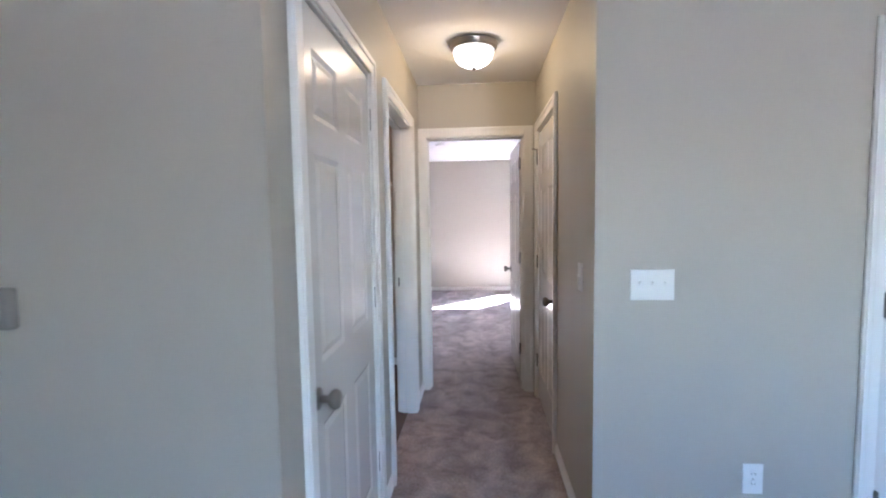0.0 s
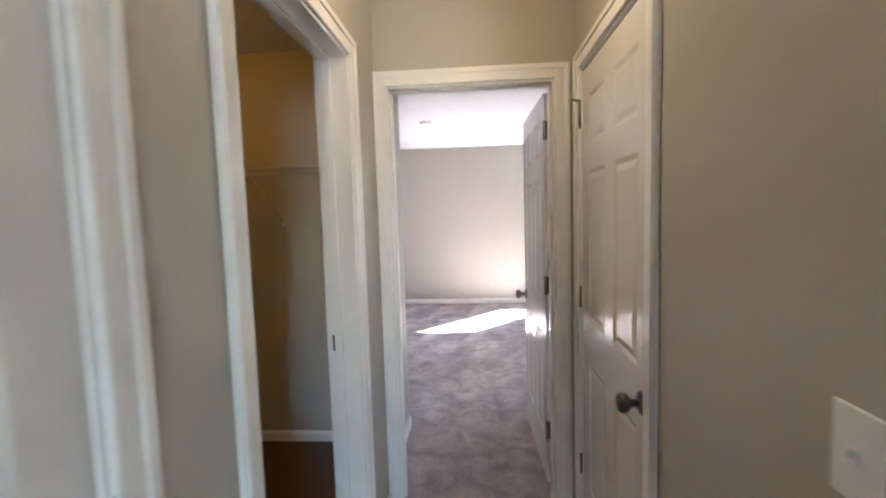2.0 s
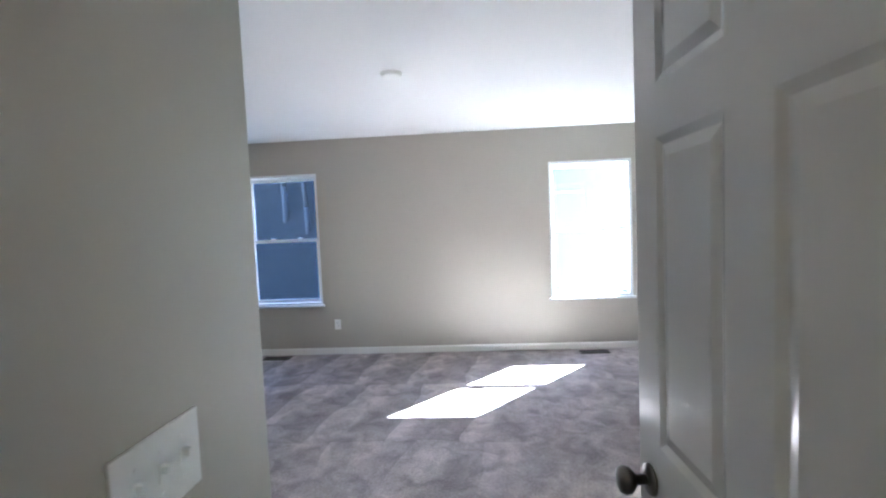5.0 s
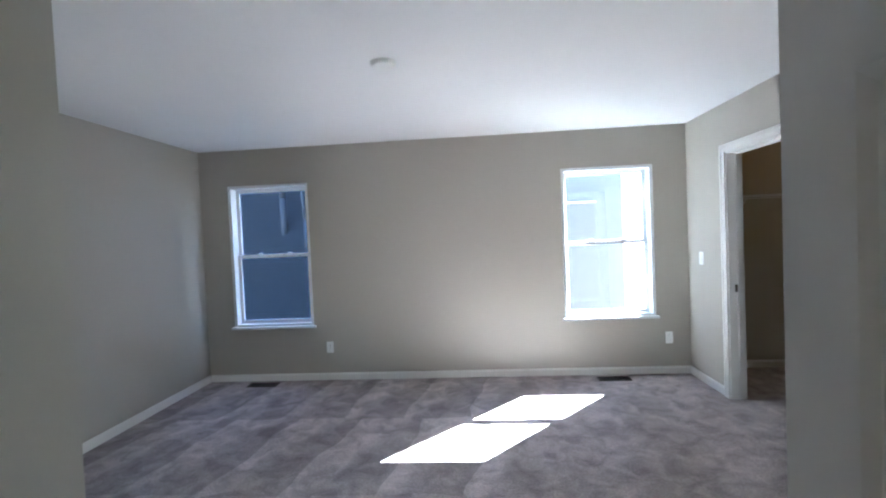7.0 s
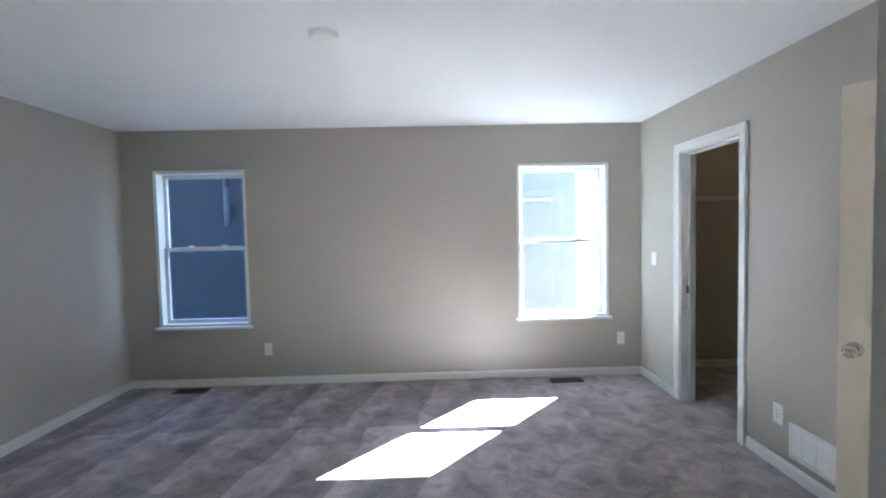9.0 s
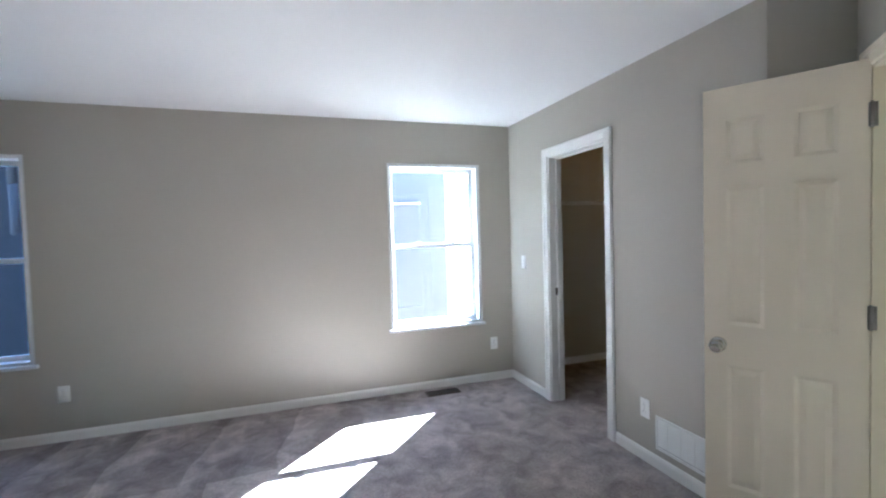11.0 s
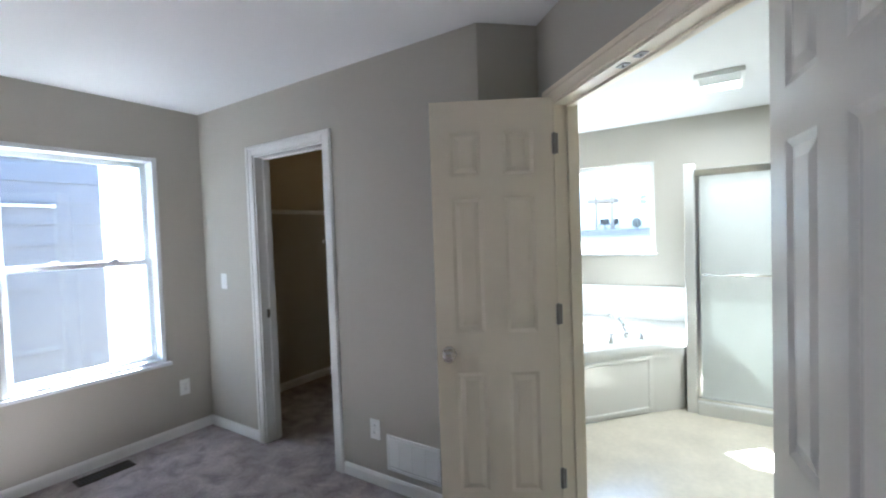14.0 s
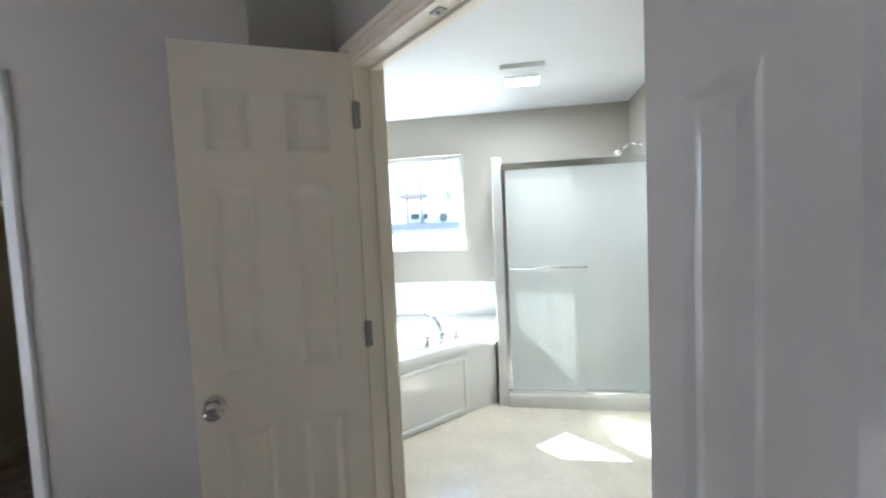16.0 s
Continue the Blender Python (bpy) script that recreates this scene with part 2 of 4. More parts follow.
def part(name, bm, material, parent, label=""):
    ob = new(name, mesh_of(name, bm, material))
    ob.parent = parent
    return tagged(ob, label)


def thing(name, bm, material, label, category, group="", kind="", m=None):
    ob = new(name, mesh_of(name, bm, material) if bm else None)
    if m is not None:
        ob.matrix_world = m
    return tagged(ob, label, category, group, kind)


# ---- structure ----
H = 2.42


def wall(name, p, q, thick, openings=(), label="greige painted drywall wall", z1=H):
    """A wall whose seen face runs from p to q; its body lies to the left of that way (thick > 0) or to the right."""
    p, q = Vector(p), Vector(q)
    way = (q - p).normalized()
    side = Vector((-way.y, way.x)) * thick
    length = (q - p).length
    ss = sorted({0.0, length, *[v for o in openings for v in o[:2]]})
    zs = sorted({0.0, z1, *[v for o in openings for v in o[2:]]})
    bm = bmesh.new()
    made = {}

    def v(s, z, d):
        key = (s, z, d)
        if key not in made:
            xy = p + way * s + side * d
            made[key] = bm.verts.new((xy.x, xy.y, z))
        return made[key]

    full = {}
    for i in range(len(ss) - 1):
        for k in range(len(zs) - 1):
            sm, zm = (ss[i] + ss[i + 1]) / 2, (zs[k] + zs[k + 1]) / 2
            full[i, k] = not any(o[0] < sm < o[1] and o[2] < zm < o[3] for o in openings)
    for (i, k), solid in full.items():
        if not solid:
            continue
        a, b, c, d = ss[i], ss[i + 1], zs[k], zs[k + 1]
        for e in (0, 1):
            bm.faces.new((v(a, c, e), v(b, c, e), v(b, d, e), v(a, d, e)))
        for (di, dk), (u, w) in (((-1, 0), ((a, c), (a, d))), ((1, 0), ((b, c), (b, d))), ((0, -1), ((a, c), (b, c))), ((0, 1), ((a, d), (b, d)))):
            if not full.get((i + di, k + dk), False):
                bm.faces.new((v(*u, 0), v(*w, 0), v(*w, 1), v(*u, 1)))
    return thing(name, bm, WALL, label, "wall", kind="structure")


def run(bm, p, q, h, t, side, z=0.0, bevel=0.004):
    """A board against a wall, from p to q, standing t proud on its left (side 1) or right (-1)."""
    p, q = Vector(p), Vector(q)
    way = (q - p).normalized()
    n = Vector((-way.y, way.x)) * side
    prof = [(0, 0), (t, 0), (t, h - 0.018), (t * 0.55, h - 0.004), (t * 0.3, h), (0, h)]
    a = [bm.verts.new((p.x + n.x * d, p.y + n.y * d, z + u)) for d, u in prof]
    b = [bm.verts.new((q.x + n.x * d, q.y + n.y * d, z + u)) for d, u in prof]
    k = len(prof)
    for i in range(k):
        bm.faces.new((a[i], a[(i + 1) % k], b[(i + 1) % k], b[i]))
    bm.faces.new(a[::-1])
    bm.faces.new(b)


DH = 2.03
DIAG = Vector((2.206, 5.342))
DW = Vector((-0.70711, -0.70711))
wall("wall_hall_left", (-0.42, 0.67), (-0.42, 3.2), 0.11, [(0.19, 0.955, 0, DH), (1.285, 2.105, 0, DH)])
wall("wall_living_left", (-0.53, 0.67), (-3.31, 0.67), -0.11)
wall("wall_hall_right", (0.48, 1.45), (0.48, 3.2), -0.11, [(0.865, 1.63, 0, DH)])
wall("wall_living_right", (0.59, 1.45), (3.71, 1.45), 0.11, [(0.91, 1.67, 0, DH)])
wall("wall_hall_end", (-0.555, 3.2), (0.86, 3.2), 0.12, [(0.18, 0.955, 0, DH)])
wall("wall_passage", (-0.445, 3.32), (-0.445, 4.0), 0.11)
wall("wall_bedroom_front", (-0.555, 4.0), (-2.97, 4.0), 0.1)
WBX, WBZ = -1.665, 0.963
wall("wall_laundry_back", (-2.51, 3.78), (-0.555, 3.78), 0.1, [(WBX + 2.51 - 0.11, WBX + 2.51 + 0.11, WBZ - 0.075, WBZ + 0.075)])
wall("wall_laundry_left", (-2.4, 1.7), (-2.4, 3.78), 0.11)
wall("wall_laundry_front", (-0.53, 1.8), (-2.4, 1.8), 0.1)
wall("wall_bedroom_left", (-2.86, 4.0), (-2.86, 8.0), 0.11)
W1, W2, WZ = (-2.565, -1.715), (0.82, 1.69), (0.585, 2.055)
wall("wall_bedroom_back", (-2.97, 8.0), (2.11, 8.0), 0.15, [(W1[0] + 2.97, W1[1] + 2.97, *WZ), (W2[0] + 2.97, W2[1] + 2.97, *WZ)])
wall("wall_bedroom_right", (2.0, 5.557), (2.0, 8.0), -0.11, [(1.053, 1.768, 0, DH)])
wall("wall_jog", (2.206, 5.342), (2.0, 5.557), -0.08)
S0, S1 = 0.14, 1.245
wall("wall_diagonal", DIAG, DIAG + DW * 2.059, 0.11, [(S0, S1, 0, 2.02)])
wall("wall_alcove", (0.75, 3.886), (0.75, 3.32), 0.11)
BW, BZ = (5.2, 6.36), (1.19, 2.065)
wall("wall_bath_window", (4.75, 3.63), (4.75, 6.55), -0.15, [(BW[0] - 3.63, BW[1] - 3.63, *BZ)])
wall("wall_bath_south", (4.75, 3.73), (0.86, 3.73), 0.1)
wall("wall_bath_north", (2.11, 6.45), (4.75, 6.45), 0.1)
wall("wall_closet_back", (2.11, 8.14), (4.01, 8.14), 0.1)
wall("wall_closet_side", (3.9, 6.55), (3.9, 8.14), -0.11)
# four unseen walls, added to stop daylight leaking in behind the shut doors
wall("light_block_wall_left", (-3.2, 0.78), (-3.2, 3.9), 0.11)
wall("light_block_wall_left_end", (-2.97, 3.9), (-3.31, 3.9), -0.1)
wall("light_block_wall_right", (4.75, 1.56), (4.75, 3.63), -0.11)
wall("light_block_wall_right_end", (3.71, 1.45), (4.86, 1.45), 0.11)
wall("wall_living_back", (-3.31, -3.5), (3.71, -3.5), -0.11, [(4.5, 5.35, 0.95, 1.9)])
wall("wall_living_side", (-3.2, -3.5), (-3.2, 0.67), 0.11)
wall("wall_living_far", (3.6, -3.5), (3.6, 1.45), -0.11)

thing("ceiling", box(-3.4, -3.7, H, 5.0, 8.3, H + 0.12), CEIL, "white flat painted ceiling", "ceiling", kind="structure")
FZ = 0.024
thing("floor", box(-3.4, -3.7, -0.15, 5.0, 8.3, FZ), CARPETM, "grey-mauve cut-pile carpet with vacuum strokes", "floor", kind="structure")
thing("floor_bath", prism([(2.27, 5.32), (0.83, 3.88), (0.83, 3.73), (4.75, 3.73), (4.75, 6.45), (2.11, 6.45), (2.11, 5.5)], FZ, FZ + 0.006), BATHFLOOR, "cream mottled sheet vinyl floor", "floor", kind="structure")
thing("floor_laundry", box(-2.4, 1.8, FZ, -0.475, 3.78, FZ + 0.006), LAUNDRYFLOOR, "dark brown vinyl floor", "floor", kind="structure")

# baseboards
BASE = [
    ((-0.42, 0.67), (-0.42, 0.79), -1), ((-0.42, 1.71), (-0.42, 1.88), -1), ((-0.42, 2.845), (-0.42, 3.2), -1),
    ((0.48, 1.45), (0.48, 2.24), 1), ((-0.42, 0.67), (-3.2, 0.67), 1), ((0.48, 1.45), (1.43, 1.45), -1), ((2.33, 1.45), (3.6, 1.45), -1),
    ((-0.445, 3.34), (-0.445, 4.0), -1), ((-0.445, 4.0), (-2.86, 4.0), -1), ((-2.86, 4.0), (-2.86, 8.0), -1), ((-2.846, 8.0), (1.986, 8.0), -1),
    ((2.0, 7.395), (2.0, 8.0), 1), ((2.0, 5.557), (2.0, 6.54), 1), ((-2.4, 3.78), (-0.53, 3.78), -1), ((-2.4, 1.8), (-2.4, 3.766), -1),
    ((2.11, 8.14), (3.9, 8.14), -1), ((3.9, 6.55), (3.9, 8.126), 1), ((2.11, 6.45), (2.9, 6.45), -1), ((3.9, 3.73), (0.9, 3.73), -1),
    ((0.75, 3.9), (0.75, 3.32), -1),
]
for p, q, side in BASE:
    bm = bmesh.new()
    run(bm, p, q, 0.072, 0.013, side, FZ)
    thing("baseboard", bm, TRIM, "white painted wooden baseboard", "baseboard", "baseboards", "structure")


def doorway(name, m, w, h, depth, label="white painted door casing and jamb", both=True, stop=None, material=None):
    """Jamb and casing of an opening: local x across it from 0 to w, y from the near face (0) into the wall (depth)."""
    top = thing(name, None, None, label, "door frame", "door frames", "structure", m)
    cw, ct, jt = 0.068, 0.016, 0.018
    paint = material or TRIM
    for x0, x1, nm in ((-0.002, jt, "jamb"), (w - jt, w + 0.002, "jamb")):
        part(nm, box(x0, -0.003, 0, x1, depth + 0.003, h, bevel=0.002), paint, top)
    part("head_jamb", box(jt, -0.003, h - jt, w - jt, depth + 0.003, h + 0.002, bevel=0.002), paint, top)
    if stop is not None:
        for a in ((jt, stop, 0, jt + 0.011, stop + 0.03, h - jt), (w - jt - 0.011, stop, 0, w - jt, stop + 0.03, h - jt), (jt + 0.011, stop, h - jt - 0.011, w - jt - 0.011, stop + 0.03, h - jt)):
            part("stop", box(*a, bevel=0.002), paint, top)
    for ysign, y in ((-1, -0.0), (1, depth)) if both else ((-1, 0.0),):
        r = 0.008
        for nm, x0, x1, z0, z1, axis in (("casing", r - cw, r, 0, h + cw - r, 0), ("casing", w - r, w - r + cw, 0, h + cw - r, 1), ("head_casing", r, w - r, h - r, h - r + cw, 2)):
            bm = bmesh.new()
            ya, yb = sorted((y, y + ysign * ct))
            bm_box(bm, x0, ya, z0, x1, yb, z1, bevel=0.004)
            ya, yb = sorted((y + ysign * (ct - 0.002), y + ysign * (ct + 0.006)))
            if axis == 0:
                bm_box(bm, x0 + 0.004, ya, z0, x0 + 0.026, yb, z1 - 0.004, bevel=0.003)
            elif axis == 1:
                bm_box(bm, x1 - 0.026, ya, z0, x1 - 0.004, yb, z1 - 0.004, bevel=0.003)
            else:
                bm_box(bm, x0 - 0.04, ya, z1 - 0.026, x1 + 0.04, yb, z1 - 0.004, bevel=0.003)
            part(nm, bm, paint, top)
    return top


def door_leaf(name, m, w, label, knobs=(-1, 1), knob_mat=STEEL, h=2.0, paint=None, hinges=True, hinge_y=0.0, hinge_mat=PEWTER, plate_w=0.006):
    """Six-panel leaf: hinge edge at x = 0, thickness y 0 to 0.035, foot just clear of the carpet."""
    t = 0.035
    st, ml = (w * 0.16, w * 0.18) if w < 0.6 else (w * 0.135, w * 0.135)
    pw = (w - 2 * st - ml) / 2
    xs = [0, st, st + pw, st + pw + ml, w - st, w]
    zs = [0.04, 0.25, 0.805, 0.985, 1.595, 1.695, 1.89, h]
    bm = bmesh.new()
    g = [[[bm.verts.new((x, y, z)) for z in zs] for x in xs] for y in (0, t)]
    panels = []
    for y in (0, 1):
        for i in range(5):
            for k in range(7):
                f = bm.faces.new((g[y][i][k], g[y][i + 1][k], g[y][i + 1][k + 1], g[y][i][k + 1]))
                if i in (1, 3) and k in (1, 3, 5):
                    panels.append(f)
    for i in range(5):
        for k in (0, 7):
            bm.faces.new((g[0][i][k], g[0][i + 1][k], g[1][i + 1][k], g[1][i][k]))
    for k in range(7):
        for i in (0, 5):
            bm.faces.new((g[0][i][k], g[0][i][k + 1], g[1][i][k + 1], g[1][i][k]))
    bmesh.ops.recalc_face_normals(bm, faces=bm.faces)
    for th, d in ((0.006, -0.0015), (0.016, -0.0045), (0.003, 0.0), (0.03, 0.005)):
        bmesh.ops.inset_individual(bm, faces=panels, thickness=th, depth=d)
    leaf = thing(name, bm, paint or DOOR, label, "door", kind="structure", m=m)
    for s in knobs:
        y0 = 0 if s < 0 else t
        km = pose(w - 0.056, y0, 0.895, 90 if s < 0 else -90)
        kn = part("door_handle", lathe([(0.012, 0.008), (0.011, 0.03), (0.018, 0.036), (0.027, 0.045), (0.029, 0.056), (0.024, 0.066), (0.012, 0.07)], 28, km), knob_mat, leaf, "round brushed metal door knob")
        part("rose", lathe([(0.033, 0.0), (0.033, 0.004), (0.028, 0.009), (0.013, 0.011)], 28, km), knob_mat, kn)
    part("latch", box(w - 0.001, 0.006, 0.86, w + 0.0015, t - 0.006, 0.92), knob_mat, leaf)
    if hinges:
        for z in (0.27, 1.02, 1.78):
            bm = bmesh.new()
            rod(bm, (-0.004, hinge_y, z), (-0.004, hinge_y, z + 0.089), 0.0065, 10)
            rod(bm, (-0.004, hinge_y, z - 0.004), (-0.004, hinge_y, z + 0.093), 0.004, 8)
            bm_box(bm, -0.0015, 0.002, z, 0.0005, t - 0.002, z + 0.089)
            bm_box(bm, -0.004 - plate_w, hinge_y - 0.0015, z, 0.006, hinge_y + 0.0015, z + 0.089)
            part("hinge", bm, hinge_mat, leaf, "grey metal butt hinge")
    return leaf


# doorways; each local y runs from the seen face into the wall
doorway("door_frame_linen", pose(-0.42, 0.86, 0, 0, 0, 90), 0.765, DH, 0.11, both=False)
doorway("door_frame_laundry", pose(-0.42, 1.955, 0, 0, 0, 90), 0.82, DH, 0.11, stop=0.06)
doorway("door_frame_hall_closet", pose(0.48, 3.08, 0, 0, 0, -90), 0.765, DH, 0.11, both=False)
doorway("door_frame_bedroom", pose(-0.375, 3.2, 0), 0.775, DH, 0.12, stop=0.045)
doorway("door_frame_living", pose(1.50, 1.45, 0), 0.76, DH, 0.11, both=False)
doorway("door_frame_walk_in", pose(2.0, 7.325, 0, 0, 0, -90), 0.715, DH, 0.11, stop=0.06)
dq = DIAG + DW * S0
bath_frame = doorway("door_frame_bath", pose(dq.x, dq.y, 0, 0, 0, 225), S1 - S0, 2.02, 0.11, stop=0.06, material=CREAM)
for x in (0.49, 0.585):
    bm = box(x - 0.022, 0.02, 1.998, x + 0.022, 0.048, 2.0025)
    rod(bm, (x, 0.034, 1.999), (x, 0.034, 1.992), 0.006, 12)
    part("ball_catch", bm, STEEL, bath_frame, "small metal ball catch")

SIX = "white six-panel hinged door with a metal knob, "
door_leaf("door_1", pose(-0.424, 1.622, 0.003, 0, 0, -90) @ Matrix.Diagonal((1, -1, 1, 1)), 0.755, SIX + "shut", (-1,), hinge_y=-0.009)
door_leaf("door_2", pose(0.484, 3.068, 0.003, 0, 0, -90), 0.745, SIX + "shut", (-1,), knob_mat=PEWTER, hinge_y=-0.009)
door_leaf("door_3", pose(0.369, 3.368, 0.003, 0, 0, 91.6) @ Matrix.Diagonal((1, -1, 1, 1)), 0.745, SIX + "standing open", (-1, 1), knob_mat=PEWTER, hinge_y=0.0, hinge_mat=PEWTER, plate_w=0.03)
door_leaf("door_4", pose(1.512, 1.454, 0.003), 0.735, SIX + "shut", (-1,), hinge_y=-0.024)
door_leaf("door_5", pose(2.104, 5.246, 0.003, 0, 0, 120), 0.548, "narrow white six-panel bath door leaf, standing open", (1,), h=2.03, hinge_y=0.037, paint=CREAM, hinge_mat=STEEL, knob_mat=NICKEL, plate_w=0.016)
door_leaf("door_6", pose(1.303, 4.492, 0.003, 0, 0, 193), 0.548, "narrow white six-panel bath door leaf, swung wide open", (-1,), h=2.03, hinge_y=0.035)

# ---- windows ----


def ring(bm, x0, z0, x1, z1, wdt, y0, y1, bevel=0.003):
    bm_box(bm, x0, y0, z0, x0 + wdt, y1, z1, bevel=bevel)
    bm_box(bm, x1 - wdt, y0, z0, x1, y1, z1, bevel=bevel)
    bm_box(bm, x0 + wdt, y0, z0, x1 - wdt, y1, z0 + wdt, bevel=bevel)
    bm_box(bm, x0 + wdt, y0, z1 - wdt, x1 - wdt, y1, z1, bevel=bevel)
    return bm


def sash_window(name, m, w, h, label):
    """Double-hung window in an opening w by h; local y runs outwards from the room's face."""
    top = thing(name, None, None, label, "window", "windows", "structure", m)
    part("window_frame", ring(bmesh.new(), 0, 0, w, h, 0.03, 0.005, 0.145), VINYL, top)
    part("window_sill", box(-0.022, -0.03, -0.018, w + 0.022, 0.03, 0.008, bevel=0.005), VINYL, top)
    mid = h * 0.5
    for nm, y0, z0, z1 in (("upper_sash", 0.108, mid - 0.018, h - 0.03), ("lower_sash", 0.078, 0.03, mid + 0.018)):
        s = part(nm, ring(bmesh.new(), 0.03, z0, w - 0.03, z1, 0.036, y0, y0 + 0.028), VINYL, top)
        pane = part("pane", box(0.064, y0 + 0.012, z0 + 0.034, w - 0.064, y0 + 0.016, z1 - 0.034), GLASS, s, "window glass tinted to dim the view outdoors")
        pane.visible_shadow = False
    for x in (w * 0.33, w * 0.7):
        bm = box(x - 0.025, 0.072, mid + 0.018, x + 0.025, 0.1, mid + 0.026, bevel=0.002)
        bm_box(bm, x - 0.012, 0.066, mid + 0.026, x + 0.02, 0.09, mid + 0.034, bevel=0.002)
        part("sash_lock", bm, VINYL, top)
    return top


sash_window("window_1", pose(W1[0], 8.0, WZ[0]), W1[1] - W1[0], WZ[1] - WZ[0], "white vinyl double-hung window, shut, looking at woods")
sash_window("window_2", pose(W2[0], 8.0, WZ[0]), W2[1] - W2[0], WZ[1] - WZ[0], "white vinyl double-hung window, shut, beside a sunlit yard")
bw = thing("window_3", None, None, "white vinyl fixed window above the bathtub", "window", "", "structure", pose(4.75, BW[1], BZ[0], 0, 0, -90))
part("window_frame", ring(bmesh.new(), 0, 0, BW[1] - BW[0], BZ[1] - BZ[0], 0.045, 0.06, 0.14), VINYL, bw)
part("window_sill", box(-0.015, -0.02, -0.015, BW[1] - BW[0] + 0.015, 0.06, 0.006, bevel=0.004), VINYL, bw)
pn = part("pane", box(0.04, 0.1, 0.04, BW[1] - BW[0] - 0.04, 0.104, BZ[1] - BZ[0] - 0.04), DIMMED_GLASS, bw, "window glass tinted to dim the view outdoors")
pn.visible_shadow = False

# ---- electrical plates, vents and small fixtures ----


def plate(name, m, w, h, label, category, kind_, n=1):
    """A wall plate: local x across, z up, y out of the wall towards -y."""
    top = thing(name, box(-w / 2, -0.006, -h / 2, w / 2, 0, h / 2, bevel=0.0025), PLATE, label, category, "wall plates", m=m)
    if kind_ == "toggle":
        for i in range(n):
            x = (i - (n - 1) / 2) * 0.046
            part("slot", box(x - 0.006, -0.0075, -0.013, x + 0.006, -0.0055, 0.013), PLATE, top)
            bm = box(x - 0.004, -0.018, 0.0, x + 0.004, -0.006, 0.012, bevel=0.0015)
            part("toggle", bm, PLATE, top)
            for z in (-0.03, 0.03):
                part("screw", rod(bmesh.new(), (x, -0.005, z), (x, -0.0075, z), 0.003, 10), PLATE, top)
    elif kind_ == "rocker":
        for i in range(n):
            x = (i - (n - 1) / 2) * 0.046
            part("rocker", box(x - 0.016, -0.0095, -0.033, x + 0.016, -0.005, 0.033, bevel=0.002), PLATE, top)
    else:
        for z in (-0.02, 0.02):
            o = part("socket", rod(bmesh.new(), (0, -0.005, z), (0, -0.0085, z), 0.0165, 20), PLATE, top)
            for x in (-0.006, 0.006):
                part("slot", box(x - 0.001, -0.0092, z - 0.002, x + 0.001, -0.0084, z + 0.007), SLOT, o)
        part("screw", rod(bmesh.new(), (0, -0.005, 0), (0, -0.0075, 0), 0.003, 10), STEEL, top)
    return top


plate("light_switch", pose(0.694, 1.45, 1.143), 0.162, 0.118, "white triple toggle switch plate on the living room wall", "switch", "toggle", 3)
plate("outlet", pose(1.08, 1.45, 0.39), 0.075, 0.12, "white duplex outlet low on the living room wall", "outlet", "outlet")
plate("light_switch", pose(0.48, 1.672, 1.143, 0, 0, -90), 0.075, 0.118, "white single toggle switch plate on the hall wall", "switch", "toggle")
plate("light_switch", pose(-0.445, 3.688, 1.128, 0, 0, 90), 0.17, 0.118, "white triple toggle switch plate inside the bedroom door", "switch", "toggle", 3)
plate("outlet", pose(-1.56, 8.0, 0.362), 0.072, 0.116, "white duplex outlet on the bedroom's window wall", "outlet", "outlet")
plate("outlet", pose(1.80, 8.0, 0.375), 0.072, 0.116, "white duplex outlet beside the corner of the bedroom", "outlet", "outlet")
plate("outlet", pose(2.0, 6.29, 0.345, 0, 0, -90), 0.072, 0.116, "white duplex outlet beside the return grille", "outlet", "outlet")
plate("light_switch", pose(2.0, 7.745, 1.15, 0, 0, -90), 0.072, 0.116, "white single switch plate beside the closet door", "switch", "rocker")
# body and cover colours are darkened to carry the thermostat's shade
th = thing("thermostat", box(-0.05, -0.028, -0.05, 0.05, 0, 0.05, bevel=0.008), mat("shaded_plastic", (0.24, 0.22, 0.2), 0.5, var=0.04, bump=0.0), "small wall thermostat, coloured dark grey for its shaded side", "thermostat", m=pose(-1.09, 0.67, 1.215))
part("dial_cover", box(-0.03, -0.032, -0.02, 0.03, -0.027, 0.03, bevel=0.002), mat("shaded_thermostat_face", (0.3, 0.28, 0.26), 0.4, var=0.03, bump=0.0), th)


def grille(m):
    w, h = 0.36, 0.2
    top = thing("return_air_grille", ring(bmesh.new(), 0, 0, w, h, 0.018, -0.008, 0), PLATE, "white stamped return air grille low on the wall", "vent", m=m)
    part("backing", box(0.018, -0.002, 0.018, w - 0.018, -0.0005, h - 0.018), mat("grille_shadow", (0.35, 0.34, 0.33), 0.7), top)
    for i in range(12):
        z = 0.026 + i * 0.0133
        bm = bmesh.new()
        q = [bm.verts.new(p) for p in ((0.018, -0.0075, z - 0.001), (w - 0.018, -0.0075, z - 0.001), (w - 0.018, -0.003, z + 0.007), (0.018, -0.003, z + 0.007))]
        r = bmesh.ops.extrude_face_region(bm, geom=[bm.faces.new(q)])
        bmesh.ops.translate(bm, verts=[e for e in r["geom"] if isinstance(e, bmesh.types.BMVert)], vec=(0, 0.001, 0.0012))
        part("slat", bm, PLATE, top)
    for i in range(1, 4):
        part("bar", box(i * w / 4 - 0.002, -0.0078, 0.018, i * w / 4 + 0.002, -0.006, h - 0.018), PLATE, top)
    return top


grille(pose(2.0, 6.205, 0.135, 0, 0, -90))


